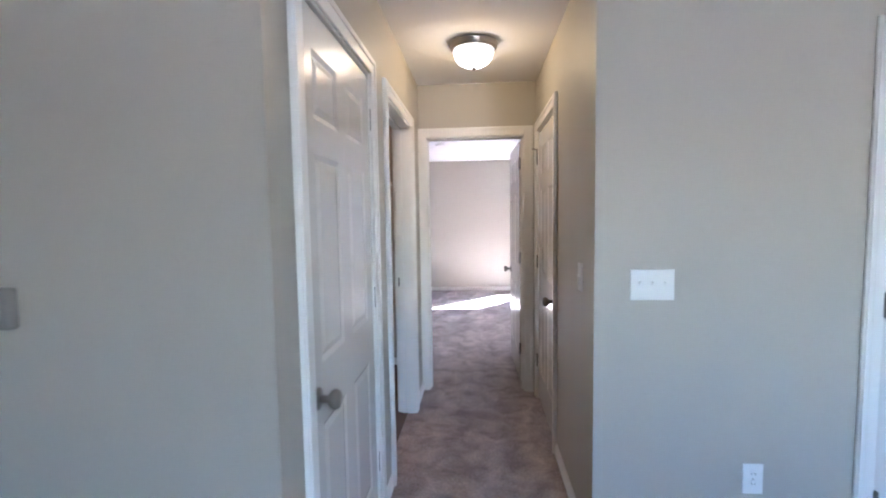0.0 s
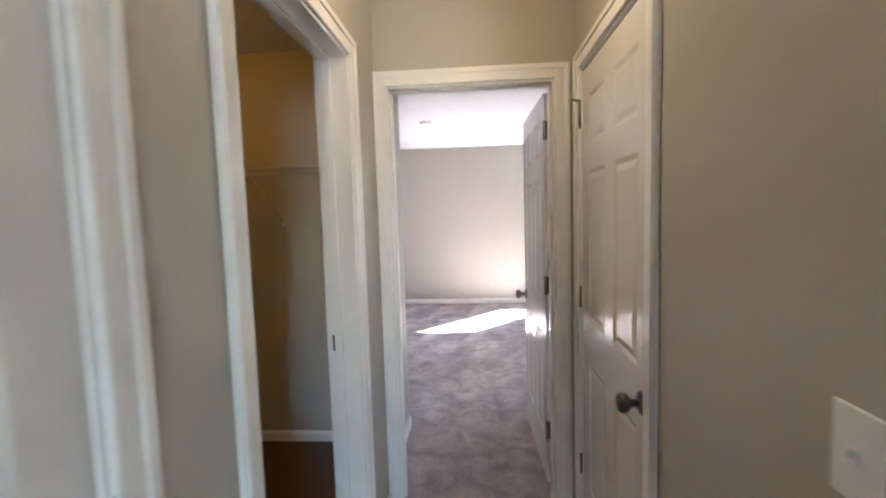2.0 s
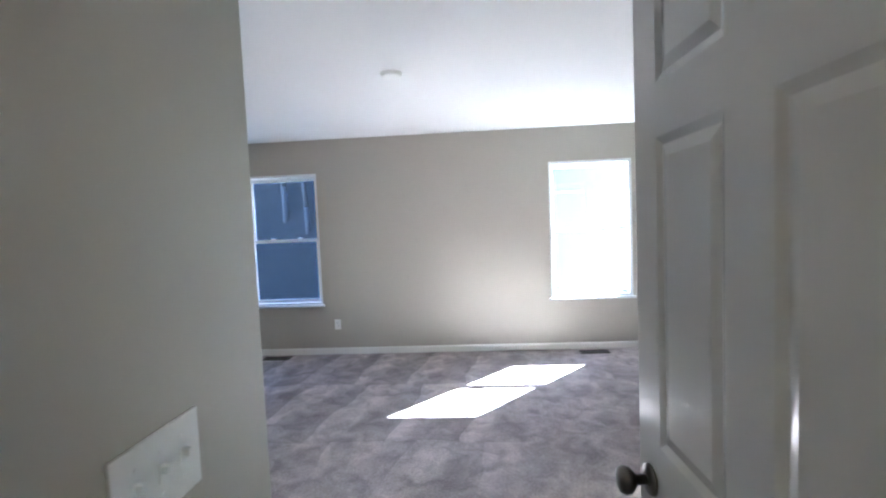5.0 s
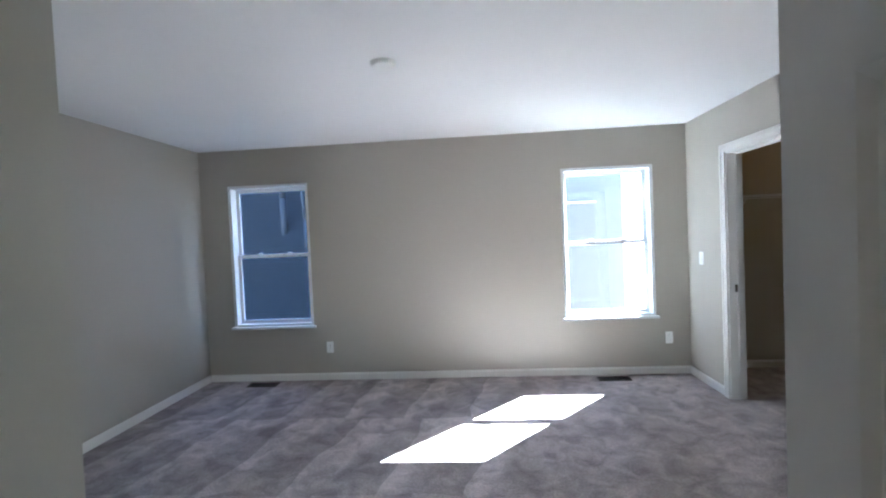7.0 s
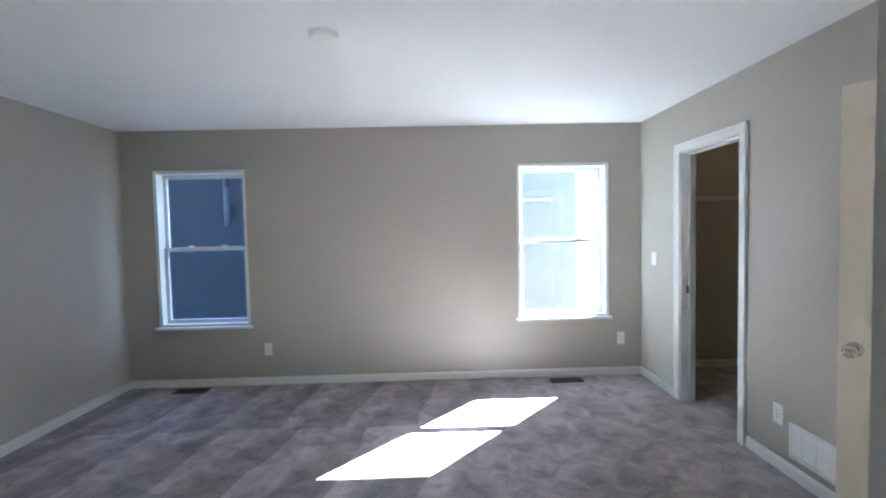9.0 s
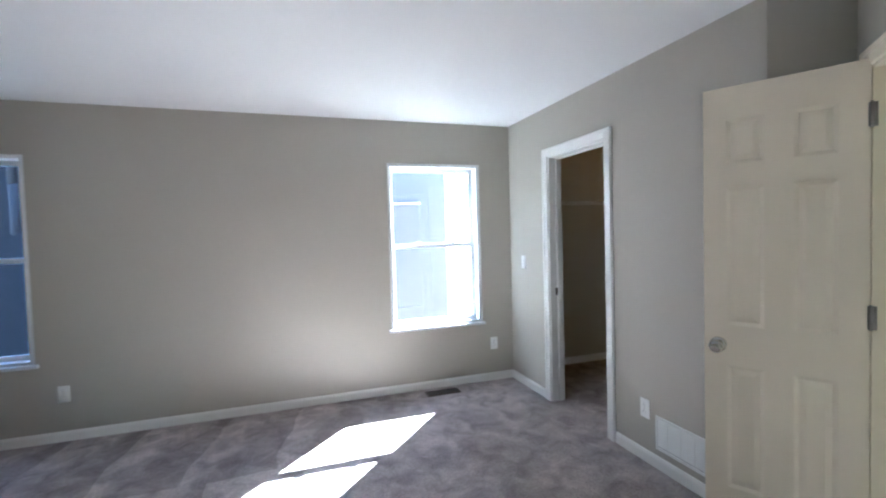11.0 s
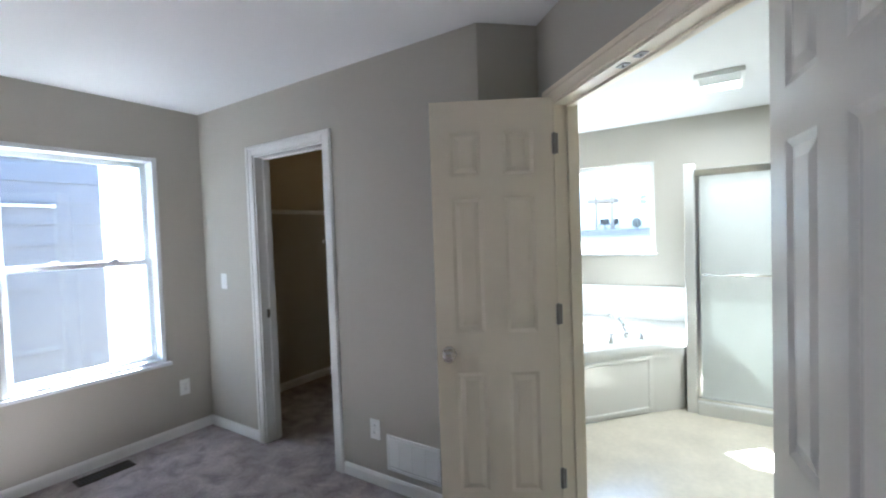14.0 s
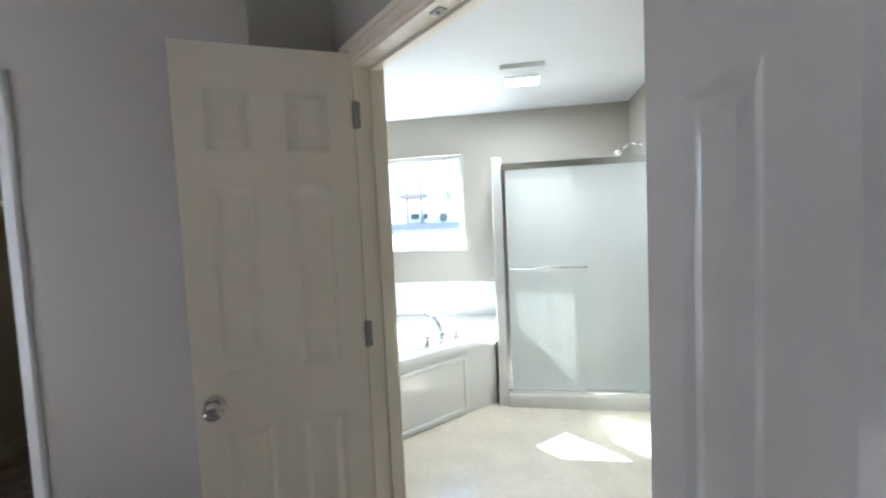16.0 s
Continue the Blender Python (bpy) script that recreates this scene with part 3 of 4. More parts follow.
def register(m):
    w, d = 0.3, 0.115
    top = thing("floor_register", None, None, "brown metal floor register set in the carpet", "vent", "floor registers", m=m)
    bm = bmesh.new()
    for a in ((0, 0, w, 0.016), (0, d - 0.016, w, d), (0, 0.016, 0.016, d - 0.016), (w - 0.016, 0.016, w, d - 0.016)):
        bm_box(bm, a[0], a[1], 0.0, a[2], a[3], 0.007, bevel=0.002)
    part("frame", bm, BROWN, top)
    part("well", box(0.016, 0.016, 0.0, w - 0.016, d - 0.016, 0.0015), SLOT, top)
    for i in range(15):
        x = 0.022 + i * 0.0178
        part("louvre", box(x, 0.016, 0.001, x + 0.005, d - 0.016, 0.006), BROWN, top)
    return top


register(pose(-2.37, 7.8, FZ + 0.002))
register(pose(1.08, 7.8, FZ + 0.002))

sm = thing("smoke_detector", lathe([(0.066, 0.0), (0.066, -0.014), (0.064, -0.02), (0.06, -0.024), (0.052, -0.026), (0.03, -0.027), (0.02, -0.0275)], 36), PLATE, "white round smoke detector on the bedroom ceiling", "smoke detector", m=pose(-0.487, 6.014, H))
part("base_ring", lathe([(0.072, -0.0005), (0.072, -0.006), (0.066, -0.007)], 36), PLATE, sm)

cl = thing("ceiling_light", None, None, "flush ceiling light with nickel ring and glowing glass bowl", "ceiling light", m=pose(0.02, 2.41, H))
part("canopy", lathe([(0.09, 0.0), (0.142, -0.002), (0.142, -0.012), (0.132, -0.022), (0.136, -0.03), (0.122, -0.042), (0.112, -0.044), (0.112, -0.03), (0.09, -0.012)], 48), STEEL, cl, "stepped brushed nickel ring")
bowl = part("bowl", lathe([(0.112, -0.04), (0.116, -0.055), (0.108, -0.085), (0.088, -0.112), (0.055, -0.13), (0.02, -0.137)], 48), BOWL, cl, "frosted white glass bowl, lit")
bowl.visible_shadow = False
part("finial", lathe([(0.012, -0.136), (0.014, -0.142), (0.008, -0.152), (0.003, -0.156)], 20), STEEL, cl)

# hinge-pin door stop on the hall closet door
ds = thing("hinge_pin_stop", None, None, "metal hinge pin door stop with rubber tip", "door stop", m=pose(0.484, 3.068, 1.89))
bm = bmesh.new()
rod(bm, (-0.012, 0, -0.09), (-0.012, 0, 0.005), 0.006, 10)
rod(bm, (-0.012, 0.0, 0.0), (-0.055, -0.02, 0.004), 0.0045, 10)
part("arm", bm, STEEL, ds)
part("tip", rod(bmesh.new(), (-0.055, -0.02, 0.004), (-0.062, -0.023, 0.005), 0.008, 12), PLATE, ds)

# strike plates
for m in (pose(-0.5, 2.755, 0.965), pose(2.06, 7.303, 0.93)):
    bm = box(-0.02, -0.003, -0.03, 0.02, 0.002, 0.03, bevel=0.0008)
    thing("strike_plate", bm, PEWTER, "small metal strike plate let into the door jamb", "strike plate", "strike plates", m=m)

# ---- wire shelves ----


def wire_shelf(m, length, depth, label, brace=()):
    """Ventilated shelf: local x along the wall, y out of it (towards -y)."""
    top = thing("wire_shelf", None, None, label, "shelf", "wire shelves", m=m)
    for nm, y, z in (("back_rail", -0.006, 0), ("front_rail", -depth, 0), ("front_lip", -depth, -0.03), ("middle_rail", -depth / 2, -0.004)):
        part(nm, rod(bmesh.new(), (0, y, z), (length, y, z), 0.0032, 8), WIRE, top)
    bm = bmesh.new()
    n = int(length / 0.0254)
    for i in range(n):
        x = 0.012 + i * 0.0254
        rod(bm, (x, -0.006, 0.004), (x, -depth, 0.004), 0.0016, 5)
        rod(bm, (x, -depth, 0.004), (x, -depth, -0.03), 0.0016, 5)
    tagged(part("cross_wire", bm, WIRE, top), kind="stuff")
    for x in brace:
        b = part("brace", rod(bmesh.new(), (x, -depth + 0.01, -0.012), (x, -0.004, -0.29), 0.0035, 8), WIRE, top, "diagonal wire support brace")
        part("clip", box(x - 0.008, -0.008, -0.31, x + 0.008, 0, -0.275, bevel=0.002), PLATE, b)
    return top


wire_shelf(pose(-2.395, 3.78, 1.70), 1.84, 0.4, "white wire laundry shelf on braces", (0.635, 1.255))
wire_shelf(pose(2.115, 8.14, 1.70), 1.78, 0.3, "white wire closet shelf", (0.35, 1.2))

# ---- laundry ----
def outlet_box(m):
    """Recessed washer box: a rounded flange on the wall and a shallow open tub let into it."""
    w, h, d = 0.108, 0.073, 0.085
    bm = bmesh.new()
    for a in ((-0.135, -0.1, -w, 0.1), (w, -0.1, 0.135, 0.1), (-w, -0.1, w, -h), (-w, h, w, 0.1)):
        bm_box(bm, a[0], -0.01, a[1], a[2], 0.0, a[3], bevel=0.004)
    top = thing("washer_outlet_box", bm, PLATE, "white recessed washer outlet box with valves", "outlet box", m=m)
    part("backplate", box(-w, d - 0.004, -h, w, d, h), PLATE, top)
    for a in ((-w, -h, -w + 0.004, h), (w - 0.004, -h, w, h), (-w + 0.004, -h, w - 0.004, -h + 0.004), (-w + 0.004, h - 0.004, w - 0.004, h)):
        part("side", box(a[0], -0.004, a[1], a[2], d - 0.004, a[3]), PLATE, top)
    for x in (0.0, 0.055):
        v = part("valve", lathe([(0.016, -h + 0.004), (0.016, -h + 0.016), (0.011, -h + 0.018), (0.011, -h + 0.05), (0.014, -h + 0.052), (0.014, -h + 0.062)], 16, pose(x, 0.045, 0)), BRASS, top, "brass tap valve")
        part("lever", box(x - 0.022, 0.02, -0.018, x + 0.022, 0.032, -0.006, bevel=0.003), SLOT, v)
    part("drain", lathe([(0.026, -h + 0.0045), (0.026, -h + 0.012), (0.02, -h + 0.014)], 20, pose(-0.06, 0.045, 0)), SLOT, top, "dark drain opening")
    return top


outlet_box(pose(WBX, 3.78, WBZ))
plate("outlet", pose(-1.755, 3.78, 0.757), 0.075, 0.118, "white outlet below the washer box", "outlet", "outlet")

bn = thing("waste_bin", box(-0.19, -0.14, 0, 0.19, 0.14, 0.5, bevel=0.03), mat("black_plastic", (0.02, 0.02, 0.022), 0.4, var=0.1), "black plastic bin standing on the laundry floor", "bin", m=pose(-2.11, 3.58, FZ + 0.006))
part("rim", ring(bmesh.new(), -0.2, -0.15, 0.2, 0.15, 0.03, -0.515, -0.49), SLOT, bn).matrix_local = pose(0, 0, 0, -90)

# ---- bathroom ----
tub = thing("corner_bathtub", None, None, "white acrylic corner bathtub with panelled skirt", "bathtub", m=pose(0, 0, 0))
TUBZ = 0.56
DECK = [(4.747, 6.447), (3.0, 6.447), (2.96, 5.80), (3.285, 5.515), (3.80, 5.085), (3.99, 4.885), (4.747, 4.885)]


def tub_deck():
    """Deck with a basin: rings from the deck's rim inwards and down, round an oval set across the corner."""
    bm = bmesh.new()
    c = Vector((4.02, 5.58))
    ax, ay = Vector((0.74, -0.62)).normalized(), Vector((0.62, 0.74)).normalized()
    n = 72

    def rim(i):
        a = 2 * math.pi * i / n
        d = ax * math.cos(a) + ay * math.sin(a)
        best = 9.0
        for p, q in zip(DECK, DECK[1:] + DECK[:1]):
            p, q = Vector(p), Vector(q)
            e = q - p
            den = d.x * e.y - d.y * e.x
            if abs(den) > 1e-9:
                u = ((p - c).x * e.y - (p - c).y * e.x) / den
                s = ((p - c).x * d.y - (p - c).y * d.x) / den
                if u > 0 and -0.001 <= s <= 1.001:
                    best = min(best, u)
        return c + d * best

    rows = []
    for k, z in enumerate((TUBZ - 0.05, TUBZ - 0.01, TUBZ)):
        rows.append([bm.verts.new((*(c + (rim(i) - c) * (1.0 if k < 2 else 0.985)), z)) for i in range(n)])
    for f, z in ((1.0, TUBZ + 0.004), (0.965, TUBZ), (0.94, TUBZ - 0.03), (0.88, TUBZ - 0.2), (0.8, TUBZ - 0.36), (0.66, TUBZ - 0.42), (0.02, TUBZ - 0.43)):
        rows.append([bm.verts.new((*(c + ax * 0.62 * f * math.cos(2 * math.pi * i / n) + ay * 0.4 * f * math.sin(2 * math.pi * i / n)), z)) for i in range(n)])
    for a, b in zip(rows, rows[1:]):
        for i in range(n):
            bm.faces.new((a[i], a[(i + 1) % n], b[(i + 1) % n], b[i]))
    bm.faces.new(rows[-1])
    for f in bm.faces:
        f.smooth = f.calc_center_median().z < TUBZ - 0.002
    return bm


part("basin", tub_deck(), ACRYLIC, tub)
sk = [(3.0, 6.447), (2.975, 5.815), (3.295, 5.53), (3.805, 5.10), (3.99, 4.905)]
bm = bmesh.new()
for p, q in zip(sk, sk[1:]):
    p, q = Vector(p), Vector(q)
    nrm = Vector((-(q - p).y, (q - p).x)).normalized() * 0.02
    prism([tuple(p), tuple(q), tuple(q + nrm), tuple(p + nrm)], 0.006, TUBZ - 0.045, bm)
part("skirt", bm, ACRYLIC, tub)


def skirt_panel(p, q, z0, z1):
    p, q = Vector(p), Vector(q)
    way = (q - p).normalized()
    m = Matrix.Translation((p.x, p.y, 0)) @ Matrix(((way.x, -way.y, 0, 0), (way.y, way.x, 0, 0), (0, 0, 1, 0), (0, 0, 0, 1)))
    bm = box(0, -0.012, z0, (q - p).length, 0.0, z1, bevel=0.005)
    bmesh.ops.recalc_face_normals(bm, faces=bm.faces)
    f = min((f for f in bm.faces if f.calc_area() > 0.05), key=lambda f: f.calc_center_median().y)
    bmesh.ops.inset_individual(bm, faces=[f], thickness=0.03, depth=0)
    bmesh.ops.inset_individual(bm, faces=[f], thickness=0.01, depth=-0.006)
    bm.transform(m)
    return bm


part("access_panel", skirt_panel((3.31, 5.517), (3.79, 5.113), 0.05, 0.47), ACRYLIC, tub, "framed white access panel")
bm = bmesh.new()
bm_box(bm, 4.735, 4.885, TUBZ, 4.749, 6.449, 0.88, bevel=0.004)
part("wall_surround", bm, ACRYLIC, tub)
bm = box(3.0, 6.436, TUBZ, 4.735, 6.449, 0.88, bevel=0.004)
part("wall_surround", bm, ACRYLIC, tub)

fc = thing("tub_faucet", None, None, "chrome arched tub faucet with two handles", "faucet", m=pose(3.77, 5.275, TUBZ + 0.002, 0, 0, -40) @ Matrix.Scale(1.3, 4))
pts = [Vector((0.0, 0, 0.0)), Vector((0, 0, 0.05)), Vector((0, 0.02, 0.09)), Vector((0, 0.06, 0.125)), Vector((0, 0.11, 0.14)), Vector((0, 0.155, 0.13))]
bm = bmesh.new()
for a, b, r in zip(pts, pts[1:], (0.02, 0.018, 0.016, 0.015, 0.014)):
    rod(bm, a, b, r, 14, r * 0.95)
part("spout", bm, CHROME, fc)
for x in (-0.11, 0.11):
    hd = part("handle", lathe([(0.026, 0), (0.026, 0.006), (0.016, 0.016), (0.014, 0.045), (0.018, 0.055), (0.006, 0.062)], 20, pose(x, 0, 0)), CHROME, fc)
    part("lever", rod(bmesh.new(), (x, 0, 0.055), (x * 1.35, -0.03, 0.07), 0.006, 10, 0.004), CHROME, hd)

SX, SY0, SY1 = 3.95, 3.735, 4.815
st = thing("shower_stall", None, None, "white fibreglass shower stall with a low curb", "shower", m=pose(0, 0, 0))
part("front_post", box(SX - 0.02, SY1, 0.006, SX + 0.07, SY1 + 0.07, 1.9, bevel=0.006), ACRYLIC, st)
# assumed divider: wall height and pane tint set how much sun gets by
part("half_wall", box(SX + 0.07, SY1, 0.006, 4.748, SY1 + 0.07, 0.75, bevel=0.004), ACRYLIC, st)
part("return_pane", box(SX + 0.07, SY1 + 0.03, 0.75, 4.73, SY1 + 0.036, 1.88), SCREEN, st, "assumed glass return pane, tinted to weaken the sun")
part("back_panel", box(4.73, SY0 + 0.014, 0.006, 4.748, SY1, 1.9, bevel=0.003), ACRYLIC, st)
part("end_panel", box(SX - 0.02, SY0 - 0.003, 0.006, 4.748, SY0 + 0.014, 1.9, bevel=0.003), ACRYLIC, st)
part("curb", box(SX - 0.045, SY0 + 0.014, 0.006, SX + 0.06, SY1, 0.13, bevel=0.012), ACRYLIC, st)
part("pan", box(SX + 0.06, SY0 + 0.014, 0.006, 4.73, SY1, 0.05, bevel=0.004), ACRYLIC, st)
part("seat_ledge", box(4.5, SY0 + 0.014, 0.05, 4.73, SY1, 0.42, bevel=0.02), ACRYLIC, st)
sd = thing("shower_door", None, None, "chrome framed sliding shower door with obscure glass", "shower door", m=pose(SX, 0, 0))
part("top_rail", box(-0.03, SY0 + 0.014, 1.8, 0.03, SY1 - 0.001, 1.855, bevel=0.006), CHROME, sd)
part("bottom_track", box(-0.025, SY0 + 0.014, 0.13, 0.03, SY1 - 0.001, 0.155, bevel=0.005), CHROME, sd)
for y in (SY0 + 0.014, SY1 - 0.031):
    part("wall_jamb", box(-0.02, y, 0.155, 0.025, y + 0.03, 1.8, bevel=0.004), CHROME, sd)
ymid = (SY0 + SY1) / 2
for x, a, b in ((-0.014, ymid - 0.03, SY1 - 0.034), (0.012, SY0 + 0.05, ymid + 0.03)):
    g = part("glass_panel", box(x - 0.003, a, 0.16, x + 0.003, b, 1.8), FROST, sd, "obscure textured glass")
    g.visible_shadow = False
tb = part("towel_bar", rod(bmesh.new(), (-0.06, ymid - 0.05, 1.08), (-0.06, SY1 - 0.05, 1.08), 0.009, 14), CHROME, sd, "chrome towel bar")
for y in (ymid - 0.02, SY1 - 0.07):
    part("bracket", rod(bmesh.new(), (-0.06, y, 1.08), (-0.016, y, 1.08), 0.007, 12), CHROME, tb)
SH = pose(4.35, 3.73, 1.98)
bm = bmesh.new()
rod(bm, (0, 0, 0), (0, 0.08, 0.02), 0.009, 12)
rod(bm, (0, 0.08, 0.02), (0, 0.15, -0.03), 0.009, 12)
bm.transform(SH)
arm = part("shower_arm", bm, CHROME, st, "chrome shower arm")
part("flange", lathe([(0.03, 0), (0.028, 0.006), (0.012, 0.01)], 20, SH @ pose(0, 0, 0, -90)), CHROME, arm)
bm = rod(bmesh.new(), (0, 0.145, -0.028), (0, 0.19, -0.065), 0.014, 18, 0.034)
bm.transform(SH)
part("spray_head", bm, CHROME, arm)
part("valve", lathe([(0.075, 0), (0.07, 0.006), (0.03, 0.012), (0.026, 0.05), (0.012, 0.054)], 28, pose(4.35, SY0 + 0.0145, 1.12, -90)), CHROME, st, "round chrome shower valve")

fan = thing("bath_fan_light", None, None, "white ceiling exhaust fan with a lit lens", "exhaust fan", m=pose(3.72, 4.64, H))
bm = bmesh.new()
for a in ((-0.21, -0.14, 0.21, -0.115), (-0.21, 0.115, 0.21, 0.14), (-0.21, -0.115, -0.185, 0.115), (0.185, -0.115, 0.21, 0.115), (-0.02, -0.115, 0.0, 0.115)):
    bm_box(bm, a[0], a[1], -0.03, a[2], a[3], -0.0005, bevel=0.003)
part("frame", bm, PLATE, fan)
for i in range(8):
    part("louvre", box(-0.182 + i * 0.02, -0.115, -0.024, -0.17 + i * 0.02, 0.115, -0.012), PLATE, fan)
part("lens", box(0.0, -0.115, -0.03, 0.185, 0.115, -0.006), FANLENS, fan, "lit translucent lens")

# ---- outdoors ----
GZ = -0.7
gm = bmesh.new()
random.seed(5)
gx = [-400, -60, -25, -12, -6, 0, 5, 9, 14, 20, 30, 45, 70, 400]
gv = {}
for i, x in enumerate(gx):
    for k, y in enumerate(gx):
        gv[i, k] = gm.verts.new((x, y + 8, GZ + (random.uniform(-0.12, 0.12) if 0 < i < 13 and 0 < k < 13 and abs(x) + abs(y) > 12 else 0)))
for i in range(len(gx) - 1):
    for k in range(len(gx) - 1):
        gm.faces.new((gv[i, k], gv[i + 1, k], gv[i + 1, k + 1], gv[i, k + 1]))
thing("ground", gm, GRASS, "dry pale winter grass", "ground", kind="structure")


def house(m, w, d, h, material, label, windows, courses=0):
    """A gabled house: near face along local x at y = 0, body behind it."""
    top = thing("house", None, None, label, "house", m=m)
    bm = box(0, 0, GZ, w, d, h)
    part("wall", bm, material, top)
    if courses:
        bm = bmesh.new()
        step = (h - GZ) / courses
        for i in range(courses):
            z = GZ + i * step
            vs = [bm.verts.new(p) for p in ((0, -0.022, z), (w, -0.022, z), (w, -0.006, z + step), (0, -0.006, z + step), (0, -0.006, z), (w, -0.006, z))]
            bm.faces.new((vs[0], vs[1], vs[2], vs[3]))
            bm.faces.new((vs[0], vs[4], vs[5], vs[1]))
        tagged(part("siding_boards", bm, material, top), kind="stuff")
    bm = bmesh.new()
    rh = d * 0.28
    a = [bm.verts.new(p) for p in ((-0.3, -0.4, h), (-0.3, d + 0.4, h), (-0.3, d / 2, h + rh))]
    b = [bm.verts.new(p) for p in ((w + 0.3, -0.4, h), (w + 0.3, d + 0.4, h), (w + 0.3, d / 2, h + rh))]
    for i in range(3):
        bm.faces.new((a[i], a[(i + 1) % 3], b[(i + 1) % 3], b[i]))
    bm.faces.new(a)
    bm.faces.new(b)
    part("roof", bm, ROOF, top)
    for x, z, ww, hh in windows:
        wn_ = part("window", ring(bmesh.new(), x, z, x + ww, z + hh, 0.08, -0.06, -0.02), VINYL, top)
        part("pane", box(x + 0.07, -0.035, z + 0.07, x + ww - 0.07, -0.028, z + hh - 0.07), DARKGLASS, wn_)
    return top


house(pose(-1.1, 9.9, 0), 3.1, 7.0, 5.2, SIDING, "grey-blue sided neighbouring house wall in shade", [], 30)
hs = house(pose(36, 26, 0, 0, 0, -90), 24.0, 9.0, 7.0, WHITESIDE, "white two-storey house across the field", [(15.38, 3.1, 0.56, 0.82)], 40)
part("window_bar", box(15.44, -0.055, 3.48, 15.88, -0.022, 3.54), VINYL, hs)
part("window_bar", box(15.64, -0.055, 3.16, 15.68, -0.022, 3.86), VINYL, hs)
pipe = thing("wall_conduit", rod(bmesh.new(), (0.75, 9.855, 1.83), (1.6, 9.855, 1.83), 0.013, 12), VINYL, "white horizontal conduit on the neighbouring house wall", "pipe")
part("end_cap", rod(bmesh.new(), (1.59, 9.855, 1.83), (1.63, 9.855, 1.83), 0.02, 12), VINYL, pipe)
part("bracket", box(1.3, 9.855, 1.815, 1.33, 9.9, 1.845), VINYL, pipe)

DECKWOOD = mat("grey_timber", (0.25, 0.195, 0.155), 0.8, var=0.15)
dk = thing("deck", None, None, "grey raised timber deck on posts against the house", "deck", m=pose(36, 26, 0, 0, 0, -90))
part("platform", box(11.95, -1.6, 3.4, 13.95, -0.03, 3.66), DECKWOOD, dk)
for x in (12.6, 13.75):
    part("post", box(x - 0.07, -1.58, 1.3, x + 0.07, -1.44, 4.6), DECKWOOD, dk)
part("rail", box(11.95, -1.56, 4.5, 13.95, -1.48, 4.58), DECKWOOD, dk)

# the far house stands on a low rise; a brown bank imitates ground shadow
GROUNDSHADE = mat("ground_shadow_brown", (0.27, 0.21, 0.165), 0.95, var=0.4, scale=1.5, fine=12, bump=0.5, dist=0.03)
rise = [(14.0, GZ - 0.1), (26.0, 0.2), (33.0, 0.9), (33.0, GZ - 0.2), (14.0, GZ - 0.2)]
for nm, prof, material, lab in (
        ("slope", rise, GRASS, "pale dry grass slope rising to the far house"),
        ("shadow_bank", [(33.0, 0.9), (33.5, 1.25), (34.0, 1.36), (35.97, 1.38), (35.97, GZ - 0.2), (33.0, GZ - 0.2)], GROUNDSHADE, "raised brown strip standing for the ground shadow along the far house")):
    bm = bmesh.new()
    ys = [-6 + 2.0 * k for k in range(19)]
    rows = [[bm.verts.new((x + 0.25 * noise.noise((x, y * 0.4, 3)) * (0.3 < z < 1.3), y, z + 0.1 * noise.noise((x * 0.7, y * 0.7, 1)) * (z > 0.3))) for x, z in prof] for y in ys]
    for a, b in zip(rows, rows[1:]):
        for k in range(len(prof)):
            bm.faces.new((a[k], a[(k + 1) % len(prof)], b[(k + 1) % len(prof)], b[k]))
    bm.faces.new(rows[0])
    bm.faces.new(rows[-1][::-1])
    thing(nm, bm, material, lab, "ground", kind="structure")

CHAIRM = mat("dark_patio_metal", (0.06, 0.048, 0.04), 0.5, 0.4, var=0.1, bump=0.0)


def patio_chair(m):
    top = thing("patio_chair", None, None, "small dark metal patio chair under the deck", "chair", "patio chairs", m=m)
    part("seat", box(-0.2, -0.2, 0.38, 0.2, 0.2, 0.42, bevel=0.01), CHAIRM, top)
    part("backrest", box(0.17, -0.2, 0.42, 0.2, 0.2, 0.8, bevel=0.01), CHAIRM, top)
    for x in (-0.18, 0.18):
        for y in (-0.18, 0.18):
            part("leg", rod(bmesh.new(), (x, y, -0.04), (x, y, 0.38), 0.018, 8), CHAIRM, top)
    return top


pc = patio_chair(pose(35.2, 13.15, 1.36))
copy_thing(pc, pose(35.1, 12.7, 1.36, 0, 0, 40))
copy_thing(pc, pose(35.2, 12.25, 1.36, 0, 0, -25))

rb = random.Random(9)
bush = thing("bush", None, None, "dark rounded evergreen bush beside the far house", "bush", m=pose(35.2, 10.7, 1.36))
part("stem", rod(bmesh.new(), (0, 0, -0.05), (0, 0, 0.4), 0.04, 8, 0.02), BARK, bush)
bm = bmesh.new()
for k in range(420):
    a, u, q = rb.uniform(0, 6.283), rb.uniform(-0.9, 1), rb.uniform(0.6, 1.05)
    c = Vector((0.34 * q * math.cos(a) * math.sqrt(1 - u * u), 0.34 * q * math.sin(a) * math.sqrt(1 - u * u), 0.42 + 0.38 * q * u))
    e1 = Vector((rb.uniform(-1, 1), rb.uniform(-1, 1), rb.uniform(-1, 1))).normalized() * 0.06
    e2 = e1.orthogonal().normalized() * 0.03
    bm.faces.new([bm.verts.new(c + w) for w in (e1, e2, -e1, -e2)])
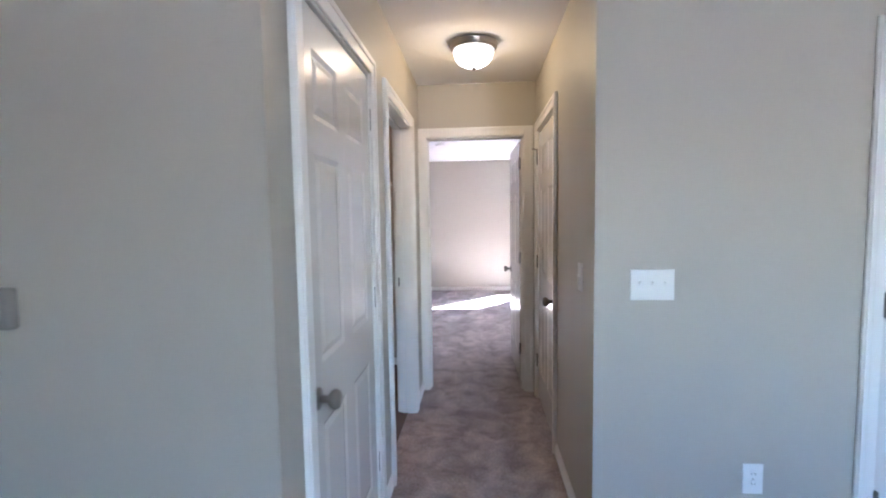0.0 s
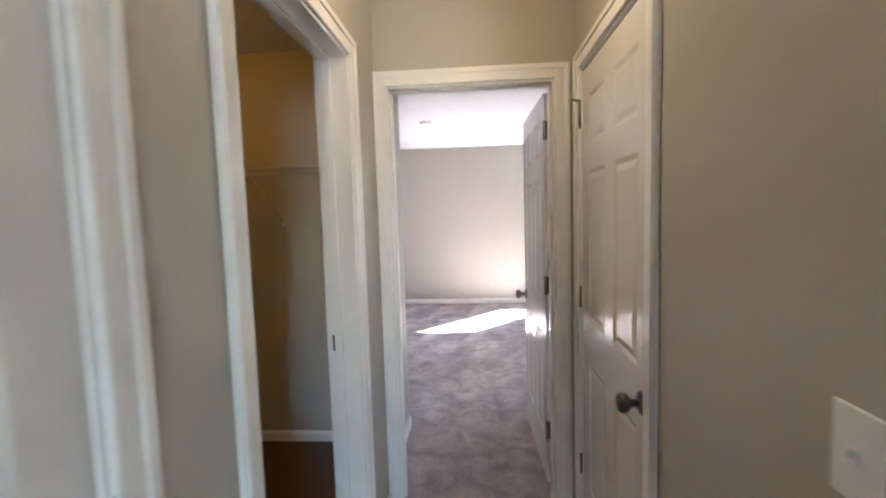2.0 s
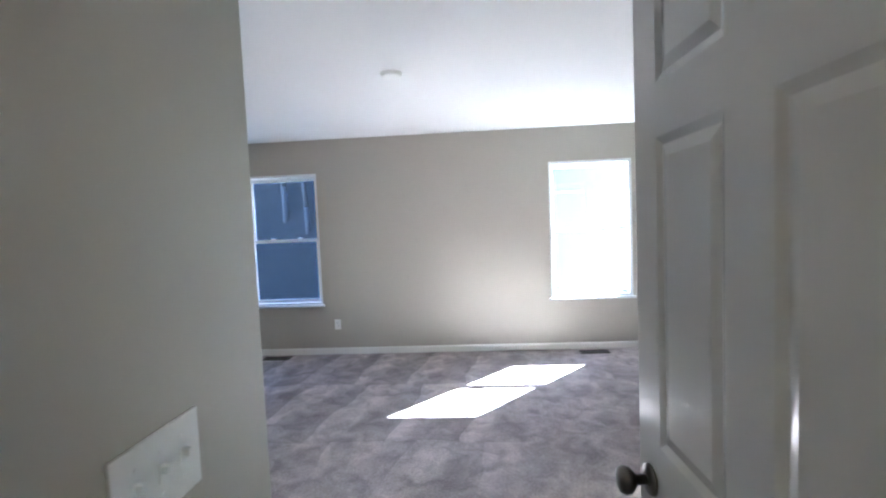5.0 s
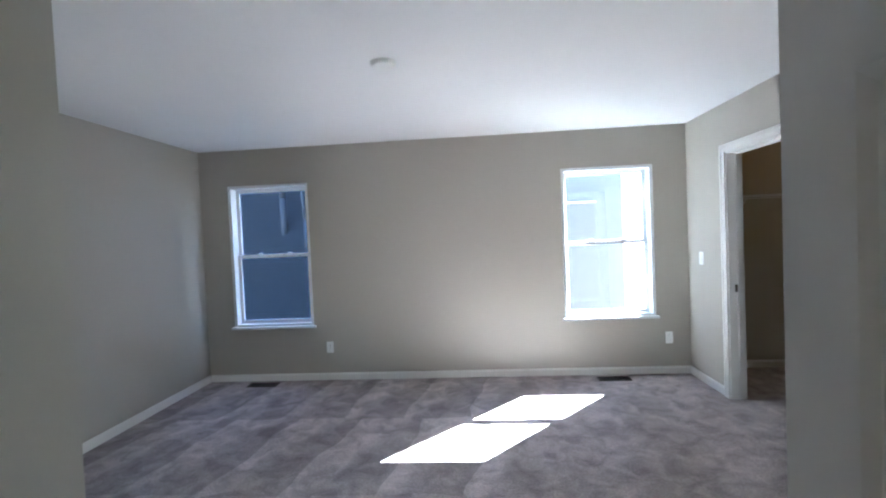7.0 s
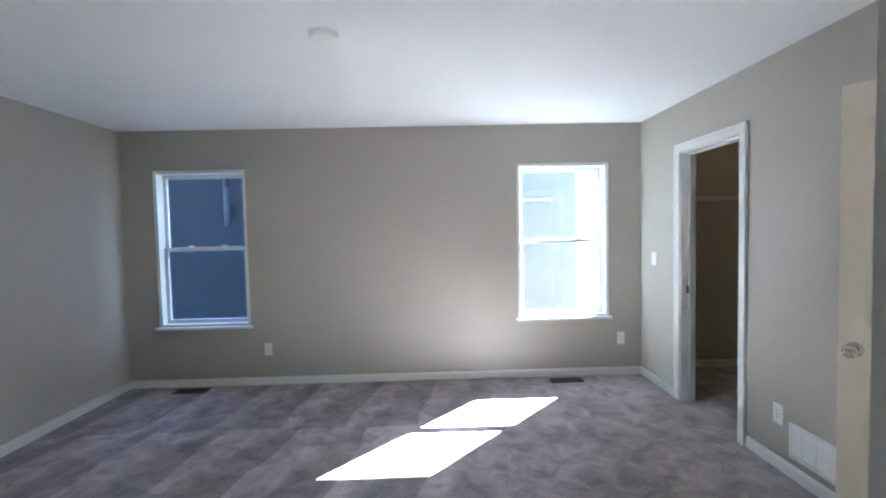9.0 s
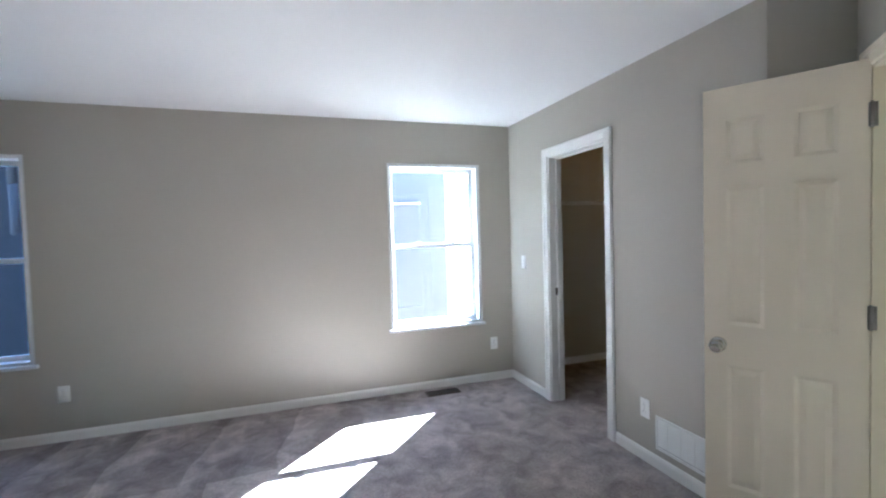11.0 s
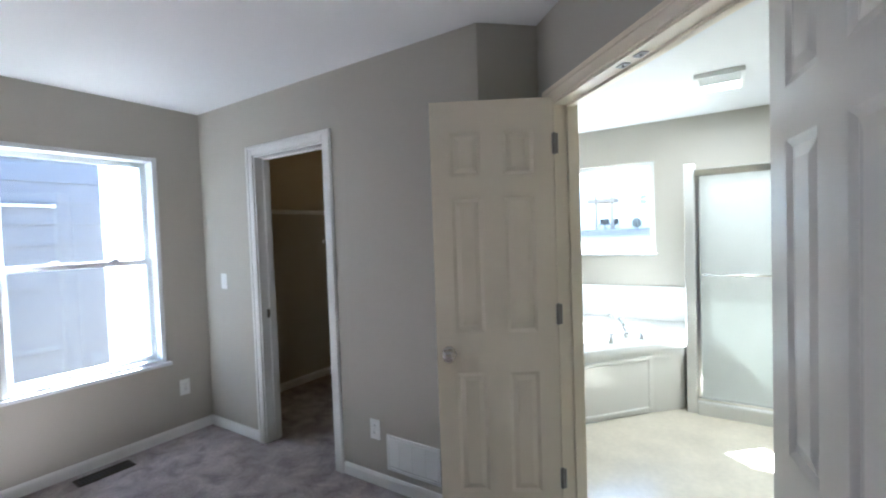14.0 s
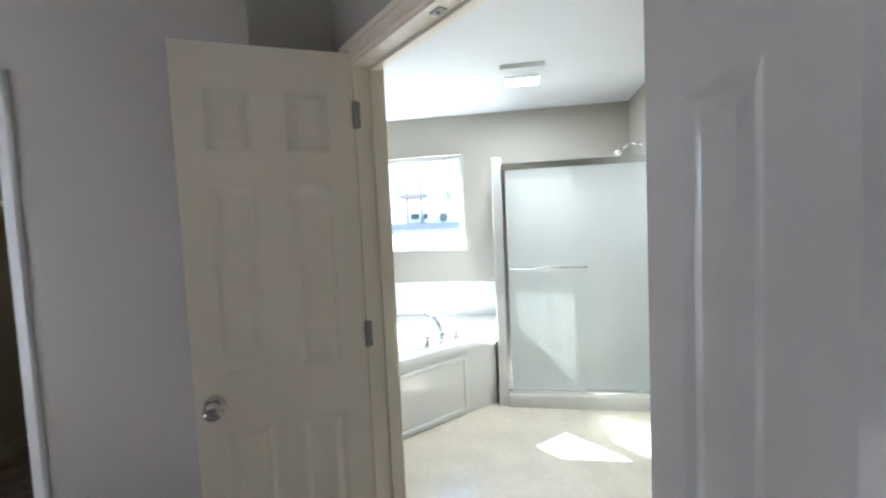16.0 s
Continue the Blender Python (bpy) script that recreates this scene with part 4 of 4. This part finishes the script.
tagged(part("crown", bm, mat("evergreen_leaf", (0.12, 0.1, 0.075), 0.7, var=0.3, bump=0.0), bush), kind="stuff")


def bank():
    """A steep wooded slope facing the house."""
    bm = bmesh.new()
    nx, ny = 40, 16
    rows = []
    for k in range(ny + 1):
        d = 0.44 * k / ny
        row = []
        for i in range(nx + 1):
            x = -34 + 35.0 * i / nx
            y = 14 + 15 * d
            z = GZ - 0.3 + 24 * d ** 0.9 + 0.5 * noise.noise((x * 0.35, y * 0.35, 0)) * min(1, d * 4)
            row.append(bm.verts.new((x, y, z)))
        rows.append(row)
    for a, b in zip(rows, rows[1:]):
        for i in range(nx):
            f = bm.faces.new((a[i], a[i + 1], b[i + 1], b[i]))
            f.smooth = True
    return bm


thing("hillside", bank(), BANK, "steep leaf-litter hillside, its deep shade put into a near-black colour", "hillside", kind="structure")


def tree_meshes(seed, height):
    rnd = random.Random(seed)
    trunk, twigs = bmesh.new(), bmesh.new()
    p = Vector((0, 0, -0.4))
    r = 0.1 * height / 9
    limbs = []
    n = 7
    for i in range(n):
        q = p + Vector((rnd.uniform(-0.14, 0.14), rnd.uniform(-0.14, 0.14), height / n))
        rod(trunk, p, q, r, 7, r * 0.84)
        if i >= 2:
            for _ in range(3):
                limbs.append((q.copy(), r))
        p, r = q, r * 0.84
    for q, rr in limbs:
        a = rnd.uniform(0, 2 * math.pi)
        d = Vector((math.cos(a), math.sin(a), rnd.uniform(0.4, 1.2))).normalized()
        ln = rnd.uniform(0.9, 2.0)
        e = q + d * ln
        rod(trunk, q, e, rr * 0.4, 5, rr * 0.16)
        for k in range(7):
            s = q + d * ln * rnd.uniform(0.35, 1.0)
            w = s + (d + Vector((rnd.uniform(-1, 1), rnd.uniform(-1, 1), rnd.uniform(-0.3, 0.9)))) * rnd.uniform(0.25, 0.6)
            rod(twigs, s, w, 0.012, 3, 0.005)
            for _ in range(2):
                u = s.lerp(w, rnd.uniform(0.4, 1))
                rod(twigs, u, u + Vector((rnd.uniform(-0.35, 0.35), rnd.uniform(-0.35, 0.35), rnd.uniform(0, 0.4))), 0.007, 3, 0.003)
    return trunk, twigs


def tree(seed, height, m):
    tk, tw = tree_meshes(seed, height)
    top = thing("bare_tree", None, None, "leafless grey winter tree on the slope", "tree", "winter trees", m=m)
    part("trunk", tk, BARK, top)
    tagged(part("crown", tw, TWIG, top), kind="stuff")
    return top


trees = [tree(11, 9.0, pose(-9.5, 17.5, GZ - 0.3 + 24 * 0.233 ** 0.9)), tree(12, 11.0, pose(-6.6, 17.2, GZ - 0.3 + 24 * 0.213 ** 0.9)), tree(13, 7.5, pose(-13, 17.0, GZ - 0.3 + 24 * 0.2 ** 0.9))]
rnd = random.Random(4)
for i in range(44):
    x, d = rnd.uniform(-12.5, -4.2), rnd.uniform(0.05, 0.4)
    y = 14 + 15 * d
    copy_thing(trees[i % 3], pose(x, y, GZ - 0.3 + 24 * d ** 0.9, rnd.uniform(-4, 4), rnd.uniform(-4, 4), rnd.uniform(0, 360)))
for i in range(14):
    copy_thing(trees[i % 3], pose(12 + i * 3.1 + rnd.uniform(-1, 1), 62 + rnd.uniform(-5, 5), GZ, 0, 0, rnd.uniform(0, 360)))
